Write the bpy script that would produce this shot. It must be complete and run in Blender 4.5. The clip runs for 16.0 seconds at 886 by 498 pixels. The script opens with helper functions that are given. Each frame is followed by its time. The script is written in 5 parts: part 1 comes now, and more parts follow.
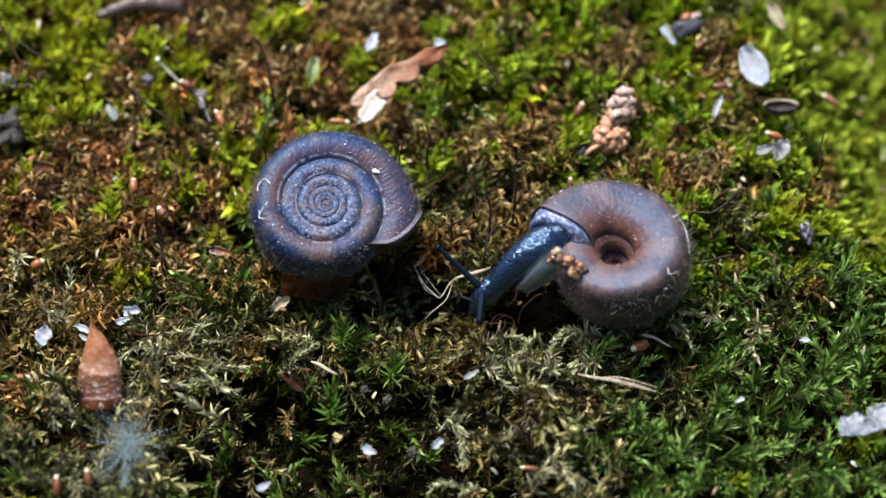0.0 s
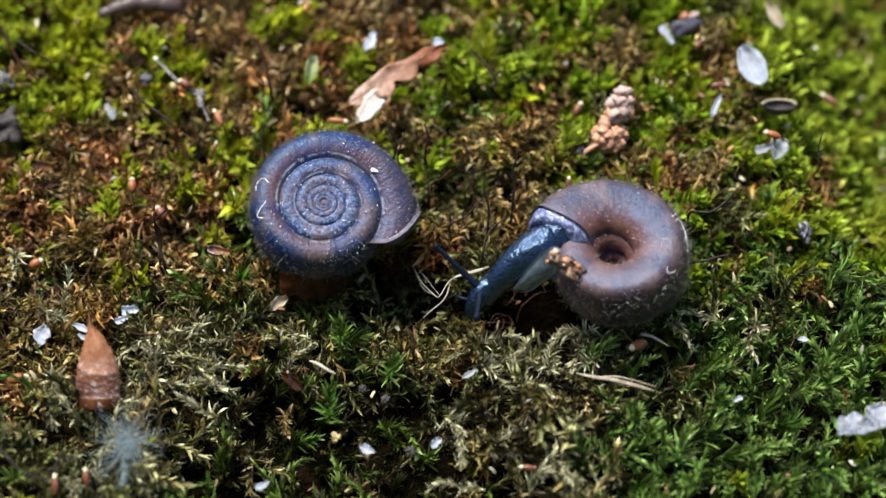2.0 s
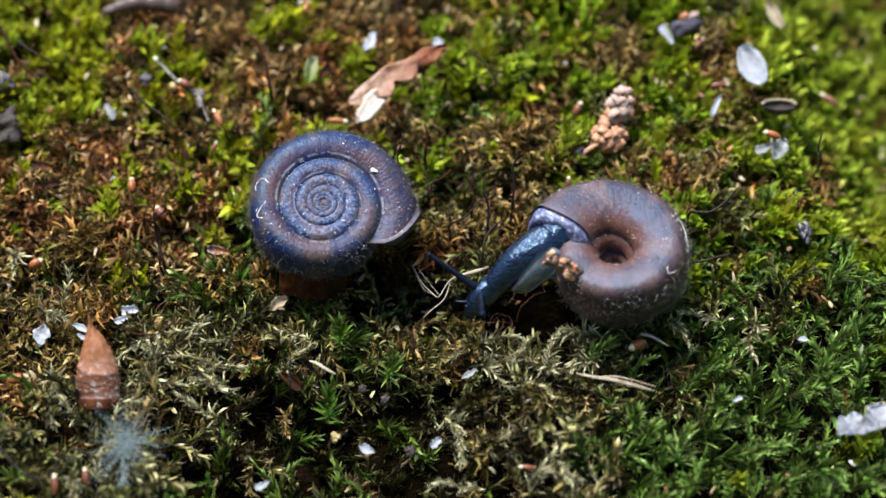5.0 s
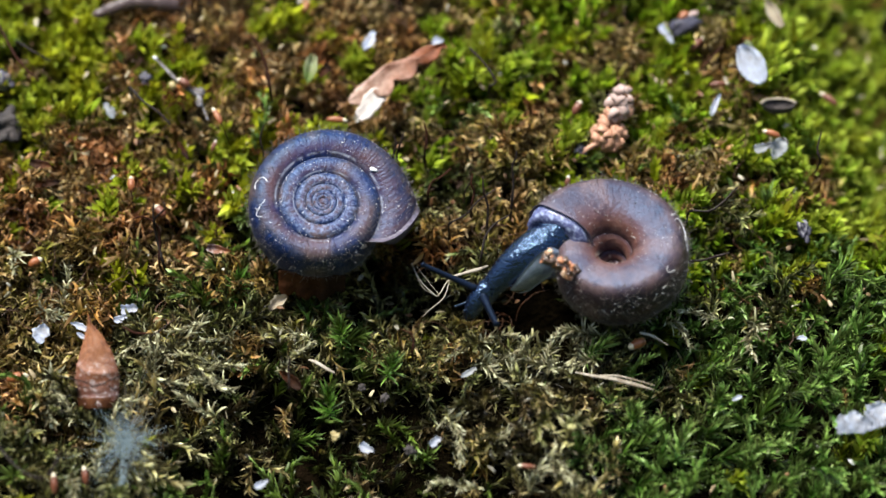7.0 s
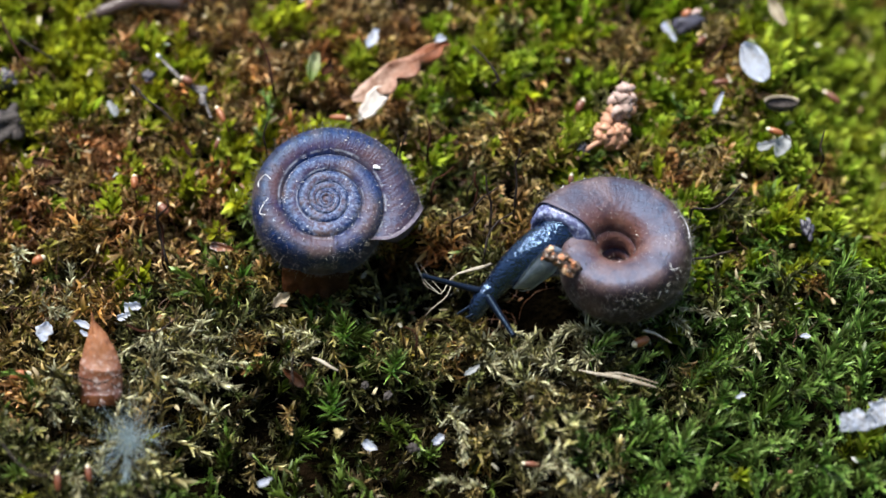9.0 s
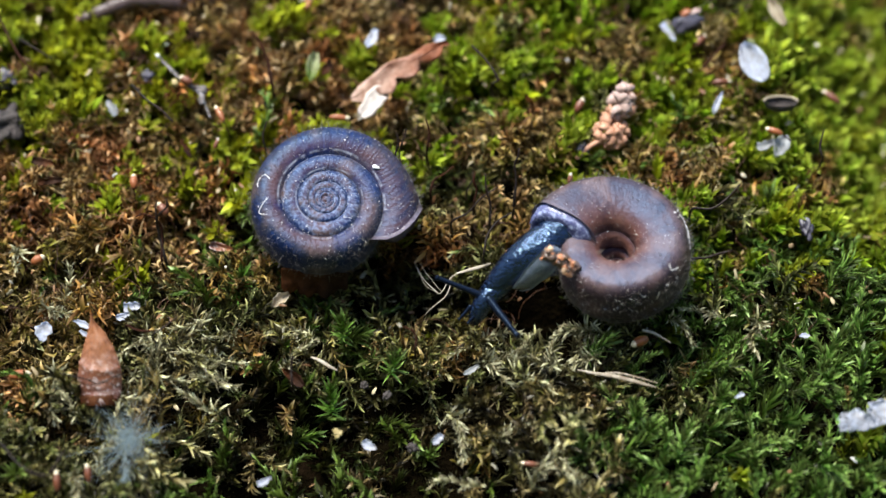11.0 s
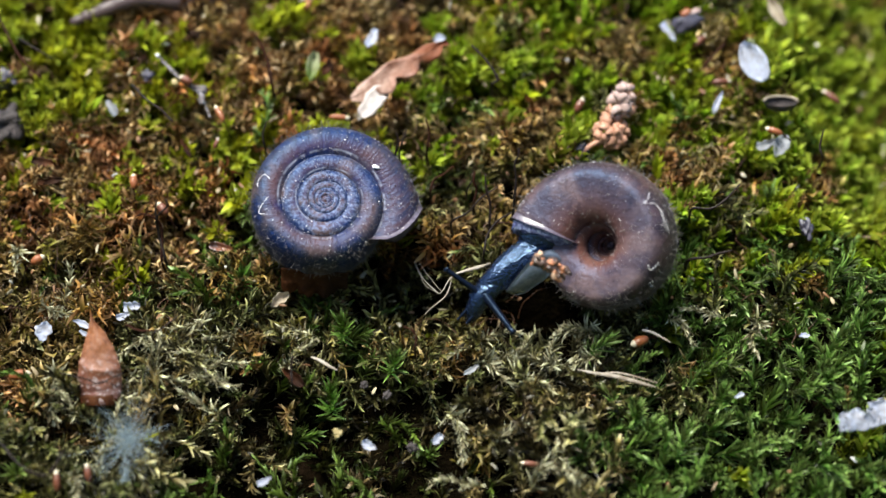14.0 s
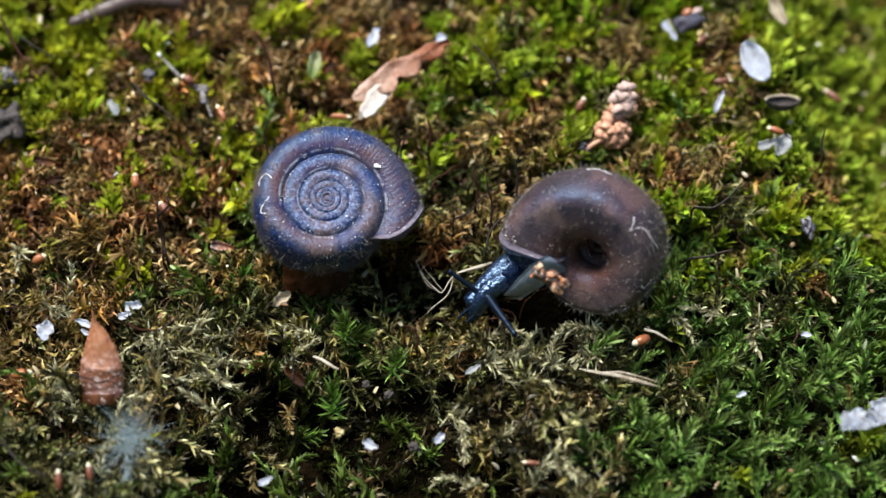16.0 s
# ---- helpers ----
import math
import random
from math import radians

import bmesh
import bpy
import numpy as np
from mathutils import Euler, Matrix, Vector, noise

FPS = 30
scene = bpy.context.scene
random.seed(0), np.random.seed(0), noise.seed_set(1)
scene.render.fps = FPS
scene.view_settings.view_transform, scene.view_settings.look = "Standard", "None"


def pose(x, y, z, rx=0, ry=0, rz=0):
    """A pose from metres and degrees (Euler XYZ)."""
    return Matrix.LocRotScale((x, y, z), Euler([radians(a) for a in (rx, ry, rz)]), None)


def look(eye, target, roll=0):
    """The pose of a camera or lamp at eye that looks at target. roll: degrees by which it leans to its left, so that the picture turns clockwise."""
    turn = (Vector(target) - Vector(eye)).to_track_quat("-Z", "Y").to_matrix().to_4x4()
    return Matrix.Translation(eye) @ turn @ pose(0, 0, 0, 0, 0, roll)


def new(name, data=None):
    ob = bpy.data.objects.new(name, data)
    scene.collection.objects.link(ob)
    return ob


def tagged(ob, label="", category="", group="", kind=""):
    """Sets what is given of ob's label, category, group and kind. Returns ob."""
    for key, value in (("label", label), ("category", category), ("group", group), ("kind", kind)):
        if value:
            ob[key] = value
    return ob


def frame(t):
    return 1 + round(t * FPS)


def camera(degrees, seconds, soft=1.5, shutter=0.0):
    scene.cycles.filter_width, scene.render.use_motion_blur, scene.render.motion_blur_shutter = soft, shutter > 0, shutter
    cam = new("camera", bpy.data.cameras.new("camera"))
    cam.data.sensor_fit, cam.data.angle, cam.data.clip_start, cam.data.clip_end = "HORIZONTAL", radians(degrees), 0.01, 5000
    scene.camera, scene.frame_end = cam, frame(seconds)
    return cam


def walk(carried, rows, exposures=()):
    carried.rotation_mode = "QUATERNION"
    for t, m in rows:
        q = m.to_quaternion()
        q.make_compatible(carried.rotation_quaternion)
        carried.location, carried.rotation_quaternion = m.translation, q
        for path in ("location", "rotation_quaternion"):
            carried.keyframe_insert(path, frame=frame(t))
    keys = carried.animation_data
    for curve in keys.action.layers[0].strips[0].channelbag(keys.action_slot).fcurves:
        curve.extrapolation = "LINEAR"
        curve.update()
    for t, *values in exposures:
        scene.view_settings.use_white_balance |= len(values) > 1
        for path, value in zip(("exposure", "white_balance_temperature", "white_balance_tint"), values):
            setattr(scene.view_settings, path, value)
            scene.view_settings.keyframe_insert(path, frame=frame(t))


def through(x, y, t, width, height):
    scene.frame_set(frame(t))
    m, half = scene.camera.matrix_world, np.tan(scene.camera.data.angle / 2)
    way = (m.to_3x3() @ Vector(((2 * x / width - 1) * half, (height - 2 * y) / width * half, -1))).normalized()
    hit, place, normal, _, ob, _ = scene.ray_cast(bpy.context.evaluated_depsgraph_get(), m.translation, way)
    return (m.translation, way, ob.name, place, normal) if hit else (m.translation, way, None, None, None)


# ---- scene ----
MM = 0.001

# ---- camera ----
cam = camera(24, 16.0)
cam.data.dof.use_dof = True
cam.data.dof.focus_distance = 0.1745
cam.data.dof.aperture_fstop = 15.0

# small drift of the hand-held camera across the picture: seconds, mm to the right, mm upwards
DRIFT = [(0, 0, 0), (0.5, 0.075, -0.012), (1, 0.135, -0.005), (1.5, 0.16, -0.01), (2, 0.135, -0.06), (2.5, 0.085, -0.075),
         (3, 0.09, -0.075), (3.5, 0.15, -0.06), (4, 0.205, -0.064), (6.5, 0.066, -0.06), (7, 0.21, -0.15), (7.5, -0.012, -0.08),
         (8, -0.137, -0.145), (8.5, 0.006, -0.18), (9, -0.066, -0.332), (11.5, 0.006, -0.355), (12, 0.0, -0.36),
         (12.5, 0.074, -0.36), (13, 0.006, -0.41), (13.5, -0.012, -0.43), (14, 0.006, -0.365), (14.5, -0.054, -0.425),
         (15, -0.128, -0.425), (15.5, -0.07, -0.437), (16, -0.13, -0.425)]
TILT = 30.0  # the camera looks down at 60 degrees


def cam_pose(dx, dy):
    return pose(0, 0, 0, TILT) @ pose(dx * MM, dy * MM, 178 * MM)


walk(cam, [(t, cam_pose(a, b)) for t, a, b in DRIFT], [(0, 1.88, 6620, 3), (16, 1.88, 6620, 3)])

# ---- daylight: soft light from a bright sky, high and from behind the snails ----
world = bpy.data.worlds.new("sky")
scene.world = world
world.use_nodes = True
wn = world.node_tree.nodes
sky = wn.new("ShaderNodeTexSky")
sky.sky_type = "NISHITA"
sky.sun_disc = False
sky.sun_elevation = radians(61)
sky.sun_rotation = radians(-31)
world.node_tree.links.new(sky.outputs[0], wn["Background"].inputs[0])
wn["Background"].inputs[1].default_value = 0.082
sun = new("sun", bpy.data.lights.new("sun", "SUN"))
sun.data.energy = 3.0
sun.data.angle = radians(28)
sun.data.color = (1.0, 0.95, 0.88)
sun.matrix_world = look((-0.25, 0.42, 0.87), (0, 0, 0))


# ---- materials ----
class Nodes:
    """Short hand for building one node material."""

    def __init__(self, name):
        self.mat = bpy.data.materials.new(name)
        self.mat.use_nodes = True
        self.tree = self.mat.node_tree
        self.bsdf = self.tree.nodes["Principled BSDF"]
        self.out = self.tree.nodes["Material Output"]

    def node(self, kind, **values):
        n = self.tree.nodes.new(kind)
        for key, value in values.items():
            setattr(n, key, value)
        return n

    def link(self, a, b):
        self.tree.links.new(a, b)

    def coords(self):
        return self.node("ShaderNodeTexCoord").outputs["Object"]

    def noise(self, scale, detail=3.0, rough=0.55, vector=None):
        n = self.node("ShaderNodeTexNoise")
        n.inputs["Scale"].default_value = scale
        n.inputs["Detail"].default_value = detail
        n.inputs["Roughness"].default_value = rough
        self.link(vector or self.coords(), n.inputs["Vector"])
        return n.outputs["Fac"]

    def voronoi(self, scale, feature="F1"):
        n = self.node("ShaderNodeTexVoronoi", feature=feature)
        n.inputs["Scale"].default_value = scale
        self.link(self.coords(), n.inputs["Vector"])
        return n.outputs["Distance"]

    def island(self):
        return self.node("ShaderNodeNewGeometry").outputs["Random Per Island"]

    def attr(self, name):
        return self.node("ShaderNodeAttribute", attribute_name=name).outputs["Fac"]

    def math(self, op, a, b=0.0, c=0.0):
        n = self.node("ShaderNodeMath", operation=op)
        for i, v in enumerate((a, b, c)):
            if isinstance(v, (int, float)):
                n.inputs[i].default_value = v
            else:
                self.link(v, n.inputs[i])
        return n.outputs[0]

    def ramp(self, fac, stops):
        n = self.node("ShaderNodeValToRGB")
        e = n.color_ramp.elements
        while len(e) < len(stops):
            e.new(0.5)
        for el, (p, c) in zip(e, stops):
            el.position = p
            el.color = (*c, 1)
        self.link(fac, n.inputs[0])
        return n.outputs[0]

    def mix(self, fac, a, b, blend="MIX"):
        n = self.node("ShaderNodeMix", data_type="RGBA", blend_type=blend)
        for i, v in ((0, fac), (6, a), (7, b)):
            if isinstance(v, (int, float)):
                n.inputs[i].default_value = v
            elif isinstance(v, tuple):
                n.inputs[i].default_value = (*v, 1)
            else:
                self.link(v, n.inputs[i])
        return n.outputs[2]

    def bump(self, height, strength, distance):
        n = self.node("ShaderNodeBump")
        n.inputs["Strength"].default_value = strength
        n.inputs["Distance"].default_value = distance
        self.link(height, n.inputs["Height"])
        old = self.bsdf.inputs["Normal"].links
        if old:
            self.link(old[0].from_socket, n.inputs["Normal"])
        self.link(n.outputs[0], self.bsdf.inputs["Normal"])

    def done(self, color, rough=0.5, spec=0.5, translucent=0.0, coat=0.0, sheen=(1, 1, 1)):
        self.bsdf.inputs["Specular Tint"].default_value = (*sheen, 1)
        if isinstance(color, tuple):
            self.bsdf.inputs["Base Color"].default_value = (*color, 1)
        else:
            self.link(color, self.bsdf.inputs["Base Color"])
        if isinstance(rough, float):
            self.bsdf.inputs["Roughness"].default_value = rough
        else:
            self.link(rough, self.bsdf.inputs["Roughness"])
        self.bsdf.inputs["Specular IOR Level"].default_value = spec
        self.bsdf.inputs["Coat Weight"].default_value = coat
        self.bsdf.inputs["Coat Roughness"].default_value = 0.12
        if translucent:
            tr = self.node("ShaderNodeBsdfTranslucent")
            if isinstance(color, tuple):
                tr.inputs[0].default_value = (*color, 1)
            else:
                self.link(color, tr.inputs[0])
            mx = self.node("ShaderNodeMixShader")
            mx.inputs[0].default_value = translucent
            self.link(self.bsdf.outputs[0], mx.inputs[1])
            self.link(tr.outputs[0], mx.inputs[2])
            self.link(mx.outputs[0], self.out.inputs[0])
        return self.mat


def moss_material(name, fresh, old, tip, rough=0.4, spread=0.5, spec=0.14, top=1.7, low=0.05, through=0.14, rust=0.0):
    """Leaf colours: from fresh to old by shoot, paler towards the leaf's tip, and different from leaf to leaf."""
    n = Nodes(name)
    dry = n.math("ADD", n.attr("dry"), n.math("MULTIPLY", n.math("SUBTRACT", n.island(), 0.5), spread))
    body = n.ramp(dry, [(0.0, fresh), (0.45, tuple((a + b) / 2 for a, b in zip(fresh, old))), (0.95, old)])
    pale = n.math("MULTIPLY", n.math("POWER", n.attr("tip"), 1.6), n.attr("pale"))
    col = n.mix(pale, body, tip)
    # low leaves are brown with age, and darkened: shade put into their colour
    low_shade = n.math("SUBTRACT", 1.0, n.math("MULTIPLY", n.attr("stem_light"), 1.6))
    col = n.mix(n.math("MINIMUM", n.math("MAXIMUM", low_shade, 0.0), 0.9), col, (0.018, 0.009, 0.004))
    grain = n.noise(2600, 2)
    col = n.mix(n.math("MULTIPLY", grain, 0.5), col, n.mix(1.0, col, (0.55, 0.5, 0.4), "MULTIPLY"))
    if rust:
        # cushions that have dried to red-brown
        col = n.mix(n.math("MULTIPLY", n.ramp(n.noise(170, 3, 0.5), [(0.46, (0, 0, 0)), (0.60, (1, 1, 1))]), rust), col, n.mix(1.0, col, (1.10, 0.72, 0.70), "MULTIPLY"))
    # withered leaves between the living ones
    scatter = n.node("ShaderNodeTexWhiteNoise", noise_dimensions="1D")
    n.link(n.island(), scatter.inputs["W"])
    dead = n.ramp(scatter.outputs["Value"], [(0.0, (low, 0.85 * low, 0.7 * low)), (0.42, (0.25 + low, 0.22 + low, 0.17 + low)), (0.70, (0.85, 0.85, 0.82)), (0.97, (top, top, 0.88 * top))])
    col = n.mix(1.0, col, dead, "MULTIPLY")
    n.bump(grain, 0.3, 0.00006)
    return n.done(col, rough, spec, translucent=through)


def simple_material(name, stops, scale, rough=0.5, bump=0.3, bump_scale=None, translucent=0.0, spec=0.4, coat=0.0, depth=0.0001):
    n = Nodes(name)
    f = n.noise(scale, 4, 0.6)
    g = n.noise(bump_scale or scale * 4, 3, 0.6)
    col = n.ramp(n.math("ADD", n.math("MULTIPLY", f, 0.75), n.math("MULTIPLY", g, 0.25)), stops)
    n.bump(g, bump, depth)
    return n.done(col, rough, spec, translucent, coat)


def shell_material(name, pale, mid, dark, base=None, gloss=0.36, bloom=0.0):
    """Horny shell skin: patches along the whorl, growth lines across it, pale crust in the sutures and on the old whorls."""
    n = Nodes(name)
    along, around = n.attr("along"), n.attr("around")

    def clamp(v):
        return n.math("MINIMUM", n.math("MAXIMUM", v, 0.0), 1.0)

    def grid(a, b):
        comb = n.node("ShaderNodeCombineXYZ")
        n.link(n.math("MULTIPLY", along, a), comb.inputs[0])
        n.link(n.math("MULTIPLY", around, b), comb.inputs[1])
        return comb.outputs[0]

    patches = n.noise(2.4, 2, 0.5, grid(2.9, 0.3))
    striae = n.noise(3.0, 2, 0.5, grid(60.0, 0.7))
    threads = n.noise(3.0, 2, 0.6, grid(26.0, 0.5))
    blot = n.noise(700, 4, 0.65)
    col = n.ramp(n.math("ADD", n.math("MULTIPLY", patches, 0.8), n.math("MULTIPLY", blot, 0.2)),
                 [(0.455, dark), (0.52, mid), (0.59, pale)] if bloom else [(0.43, dark), (0.50, mid), (0.57, pale)])
    col = n.mix(n.math("MULTIPLY", n.ramp(striae, [(0.36, (0, 0, 0)), (0.64, (1, 1, 1))]), 0.75 if bloom else 0.28), col, n.mix(1.0, col, (0.45, 0.42, 0.42), "MULTIPLY"))
    if base:
        low = n.attr("low")
        col = n.mix(clamp(n.math("MULTIPLY", n.math("ADD", low, n.math("MULTIPLY", n.math("SUBTRACT", blot, 0.5), 0.7)), 0.8)), col, n.mix(blot, base, tuple(0.45 * c for c in base)))
        rim = clamp(n.math("SUBTRACT", n.math("ADD", n.math("MULTIPLY", around, 2.2), n.math("MULTIPLY", blot, 1.0)), 3.0))
        col = n.mix(rim, col, n.mix(1.0, col, (0.66, 0.50, 0.46), "MULTIPLY"))
        # dark mottling under the skin
        spots = n.ramp(n.noise(420, 5, 0.7), [(0.53, (0, 0, 0)), (0.66, (1, 1, 1))])
        col = n.mix(n.math("MULTIPLY", spots, 0.75), col, n.mix(1.0, col, (0.35, 0.32, 0.40), "MULTIPLY"))
    if bloom:
        # the newest part is dark and reddish
        newest = clamp(n.math("SUBTRACT", 0.95, n.math("MULTIPLY", along, 3.6)))
        col = n.mix(newest, col, n.mix(n.ramp(threads, [(0.4, (0, 0, 0)), (0.6, (1, 1, 1))]), (0.042, 0.022, 0.028), (0.010, 0.013, 0.038)))
        # whitish crust: scales and cross lines on the older whorls, and a line in the suture
        scales = n.ramp(n.noise(3400, 4, 0.7), [(0.46, (0, 0, 0)), (0.66, (1, 1, 1))])
        # reddish band along the suture
        red = clamp(n.math("SUBTRACT", 1.0, n.math("MULTIPLY", n.math("ABSOLUTE", n.math("SUBTRACT", around, 0.9)), 3.5)))
        col = n.mix(n.math("MULTIPLY", n.math("MULTIPLY", red, patches), 1.2), col, (0.066, 0.022, 0.015))
        lines = n.ramp(threads, [(0.56, (0, 0, 0)), (0.68, (1, 1, 1))])
        old = clamp(n.math("SUBTRACT", along, 0.75))
        crust = n.math("MULTIPLY", old, n.math("MULTIPLY", n.math("MAXIMUM", scales, n.math("MULTIPLY", lines, 0.9)), bloom))
        col = n.mix(crust, col, (0.15, 0.18, 0.29))
        seam = clamp(n.math("SUBTRACT", 1.0, n.math("MULTIPLY", n.math("ABSOLUTE", n.math("SUBTRACT", around, 0.72)), 20.0)))
        col = n.mix(n.math("MULTIPLY", n.math("MULTIPLY", seam, n.ramp(n.noise(900, 4, 0.6), [(0.45, (0, 0, 0)), (0.60, (1, 1, 1))])), 0.75), col, (0.28, 0.30, 0.38))
    # fine granules all over the skin
    cells = n.voronoi(3200)
    col = n.mix(n.math("MULTIPLY", n.ramp(cells, [(0.25, (0, 0, 0)), (0.6, (1, 1, 1))]), 0.25), col, n.mix(1.0, col, (0.5, 0.47, 0.5), "MULTIPLY"))
    n.bump(n.math("SUBTRACT", 1.0, cells), 0.2, 0.0001)
    speck = n.ramp(n.noise(5200, 2, 0.5), [(0.66, (0, 0, 0)), (0.74, (1, 1, 1))])
    where = n.ramp(n.noise(260, 3, 0.5), [(0.48, (0, 0, 0)), (0.62, (1, 1, 1))])
    col = n.mix(n.math("MULTIPLY", n.math("MULTIPLY", speck, where), 0.75), col, (0.50, 0.48, 0.50))
    n.bump(striae, 0.5 if bloom else 0.2, 0.00012)
    n.bump(n.noise(2600, 4, 0.7), 0.6, 0.0001)
    n.bump(n.noise(480, 4, 0.6), 0.35, 0.0004)
    rough = n.math("ADD", 0.29, n.math("MULTIPLY", blot, 0.3))
    return n.done(col, rough, gloss, sheen=(0.32, 0.56, 1.0))


M = {}
# soil coloured near black, for the shade between shoots and under the snails
M["soil"] = simple_material("shade_dark_soil", [(0.3, (0.0015, 0.001, 0.0008)), (0.55, (0.004, 0.003, 0.0015)), (0.75, (0.010, 0.006, 0.0035))], 260, 1.0, 1.0, spec=0.0, depth=0.0012)
M["far_moss"] = simple_material("moss_carpet", [(0.3, (0.012, 0.014, 0.005)), (0.5, (0.05, 0.065, 0.015)), (0.72, (0.12, 0.13, 0.03))], 300, 0.8, 1.0, 900, depth=0.001)
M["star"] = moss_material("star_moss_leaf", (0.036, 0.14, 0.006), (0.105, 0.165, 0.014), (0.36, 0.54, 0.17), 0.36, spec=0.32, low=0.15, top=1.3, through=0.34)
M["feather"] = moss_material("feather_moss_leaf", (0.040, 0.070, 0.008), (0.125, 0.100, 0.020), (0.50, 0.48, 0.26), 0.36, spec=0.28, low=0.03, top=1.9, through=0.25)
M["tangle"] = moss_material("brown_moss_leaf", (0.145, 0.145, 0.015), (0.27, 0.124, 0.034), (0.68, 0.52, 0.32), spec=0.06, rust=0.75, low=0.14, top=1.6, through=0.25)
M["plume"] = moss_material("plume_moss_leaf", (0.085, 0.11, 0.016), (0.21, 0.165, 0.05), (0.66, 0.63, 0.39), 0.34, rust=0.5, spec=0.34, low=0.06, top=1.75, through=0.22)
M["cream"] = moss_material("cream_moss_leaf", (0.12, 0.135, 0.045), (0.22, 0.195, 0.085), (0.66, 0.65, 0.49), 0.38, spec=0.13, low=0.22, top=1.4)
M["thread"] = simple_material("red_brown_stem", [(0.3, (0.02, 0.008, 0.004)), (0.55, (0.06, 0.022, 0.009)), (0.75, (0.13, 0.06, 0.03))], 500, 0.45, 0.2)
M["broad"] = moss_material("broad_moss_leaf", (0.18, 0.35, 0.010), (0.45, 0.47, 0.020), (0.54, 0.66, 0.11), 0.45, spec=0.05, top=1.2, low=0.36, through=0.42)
M["shell_blue"] = shell_material("blue_grey_shell", (0.084, 0.056, 0.056), (0.034, 0.036, 0.064), (0.007, 0.017, 0.076), bloom=0.78, gloss=0.4)
M["shell_brown"] = shell_material("brown_shell", (0.106, 0.074, 0.078), (0.062, 0.046, 0.058), (0.042, 0.032, 0.046), (0.15, 0.058, 0.034), 0.36)
M["lip"] = simple_material("shell_lip", [(0.3, (0.045, 0.034, 0.05)), (0.7, (0.13, 0.11, 0.15))], 900, 0.3, 0.5, coat=0.2)
M["inside"] = simple_material("shell_inside", [(0.3, (0.05, 0.025, 0.02)), (0.7, (0.10, 0.05, 0.04))], 600, 0.4, 0.2)
M["crumb"] = simple_material("pale_crumb", [(0.3, (0.42, 0.41, 0.43)), (0.7, (0.74, 0.74, 0.78))], 900, 0.5, 0.1)
M["hair"] = simple_material("shell_hair", [(0.3, (0.09, 0.075, 0.07)), (0.7, (0.22, 0.20, 0.19))], 800, 0.45, 0.1, translucent=0.3)


def skin_material(name, dark, pale, rough, scale, warts=0.5, gloss=1.0):
    n = Nodes(name)
    cells = n.voronoi(scale)
    big = n.noise(420, 3)
    col = n.ramp(n.math("ADD", n.math("MULTIPLY", cells, 0.5), n.math("MULTIPLY", big, 0.5)), [(0.2, pale), (0.6, dark)])
    n.bump(n.math("SUBTRACT", 1.0, n.math("MULTIPLY", cells, 1.0)), warts, 0.00016)
    n.bump(n.noise(5000, 2), 0.25, 0.00006)
    return n.done(col, rough, gloss, sheen=(0.42, 0.64, 1.0))


M["skin"] = skin_material("dark_blue_skin", (0.002, 0.003, 0.009), (0.004, 0.010, 0.034), 0.14, 4600, 0.45)
M["skin_smooth"] = skin_material("tentacle_skin", (0.002, 0.003, 0.007), (0.005, 0.008, 0.020), 0.33, 6000, 0.08, 0.22)
M["sole"] = simple_material("pale_foot_skin", [(0.3, (0.055, 0.075, 0.115)), (0.7, (0.15, 0.18, 0.24))], 900, 0.25, 0.4, coat=0.5)
M["mantle"] = simple_material("mantle_skin", [(0.35, (0.035, 0.040, 0.115)), (0.52, (0.085, 0.095, 0.22)), (0.66, (0.36, 0.42, 0.62))], 2600, 0.26, 1.0, coat=0.3)


# ---- building helpers (all lengths in millimetres) ----
def mesh_object(name, verts, faces, material, parent=None, label="", smooth=True, attrs=None):
    me = bpy.data.meshes.new(name)
    me.from_pydata([Vector(v) * MM for v in verts], [], faces)
    me.materials.append(material)
    if smooth:
        me.polygons.foreach_set("use_smooth", [True] * len(me.polygons))
    for key, values in (attrs or {}).items():
        me.attributes.new(key, "FLOAT", "POINT").data.foreach_set("value", np.asarray(values, dtype=np.float32))
    me.update()
    ob = new(name, me)
    if parent:
        ob.parent = parent
    if label:
        tagged(ob, label)
    return ob


def part(name, bm, material, parent, label=""):
    """Links a bmesh, in millimetres, as one mesh object under a thing or a part."""
    bmesh.ops.scale(bm, vec=(MM, MM, MM), verts=bm.verts)
    me = bpy.data.meshes.new(name)
    bm.to_mesh(me)
    bm.free()
    me.materials.append(material)
    me.polygons.foreach_set("use_smooth", [True] * len(me.polygons))
    ob = new(name, me)
    if parent:
        ob.parent = parent
    if label:
        tagged(ob, label)
    return ob


def thing(name, m, label, category, group="", kind=""):
    ob = new(name)
    ob.empty_display_size = 0.002
    ob.matrix_world = m
    return tagged(ob, label, category, group, kind)


def at(x, y, z, rx=0, ry=0, rz=0):
    return pose(x * MM, y * MM, z * MM, rx, ry, rz)


def spline(points, count):
    """Evenly sampled smooth curve through points (any number of columns)."""
    p = np.array(points, float)
    n = len(p)
    out = []
    for s in np.linspace(0, n - 1, count):
        i = min(int(s), n - 2)
        f = s - i
        a, b, c, d = p[max(i - 1, 0)], p[i], p[i + 1], p[min(i + 2, n - 1)]
        out.append(0.5 * (2 * b + (c - a) * f + (2 * a - 5 * b + 4 * c - d) * f * f + (3 * b - a - 3 * c + d) * f ** 3))
    return np.array(out)


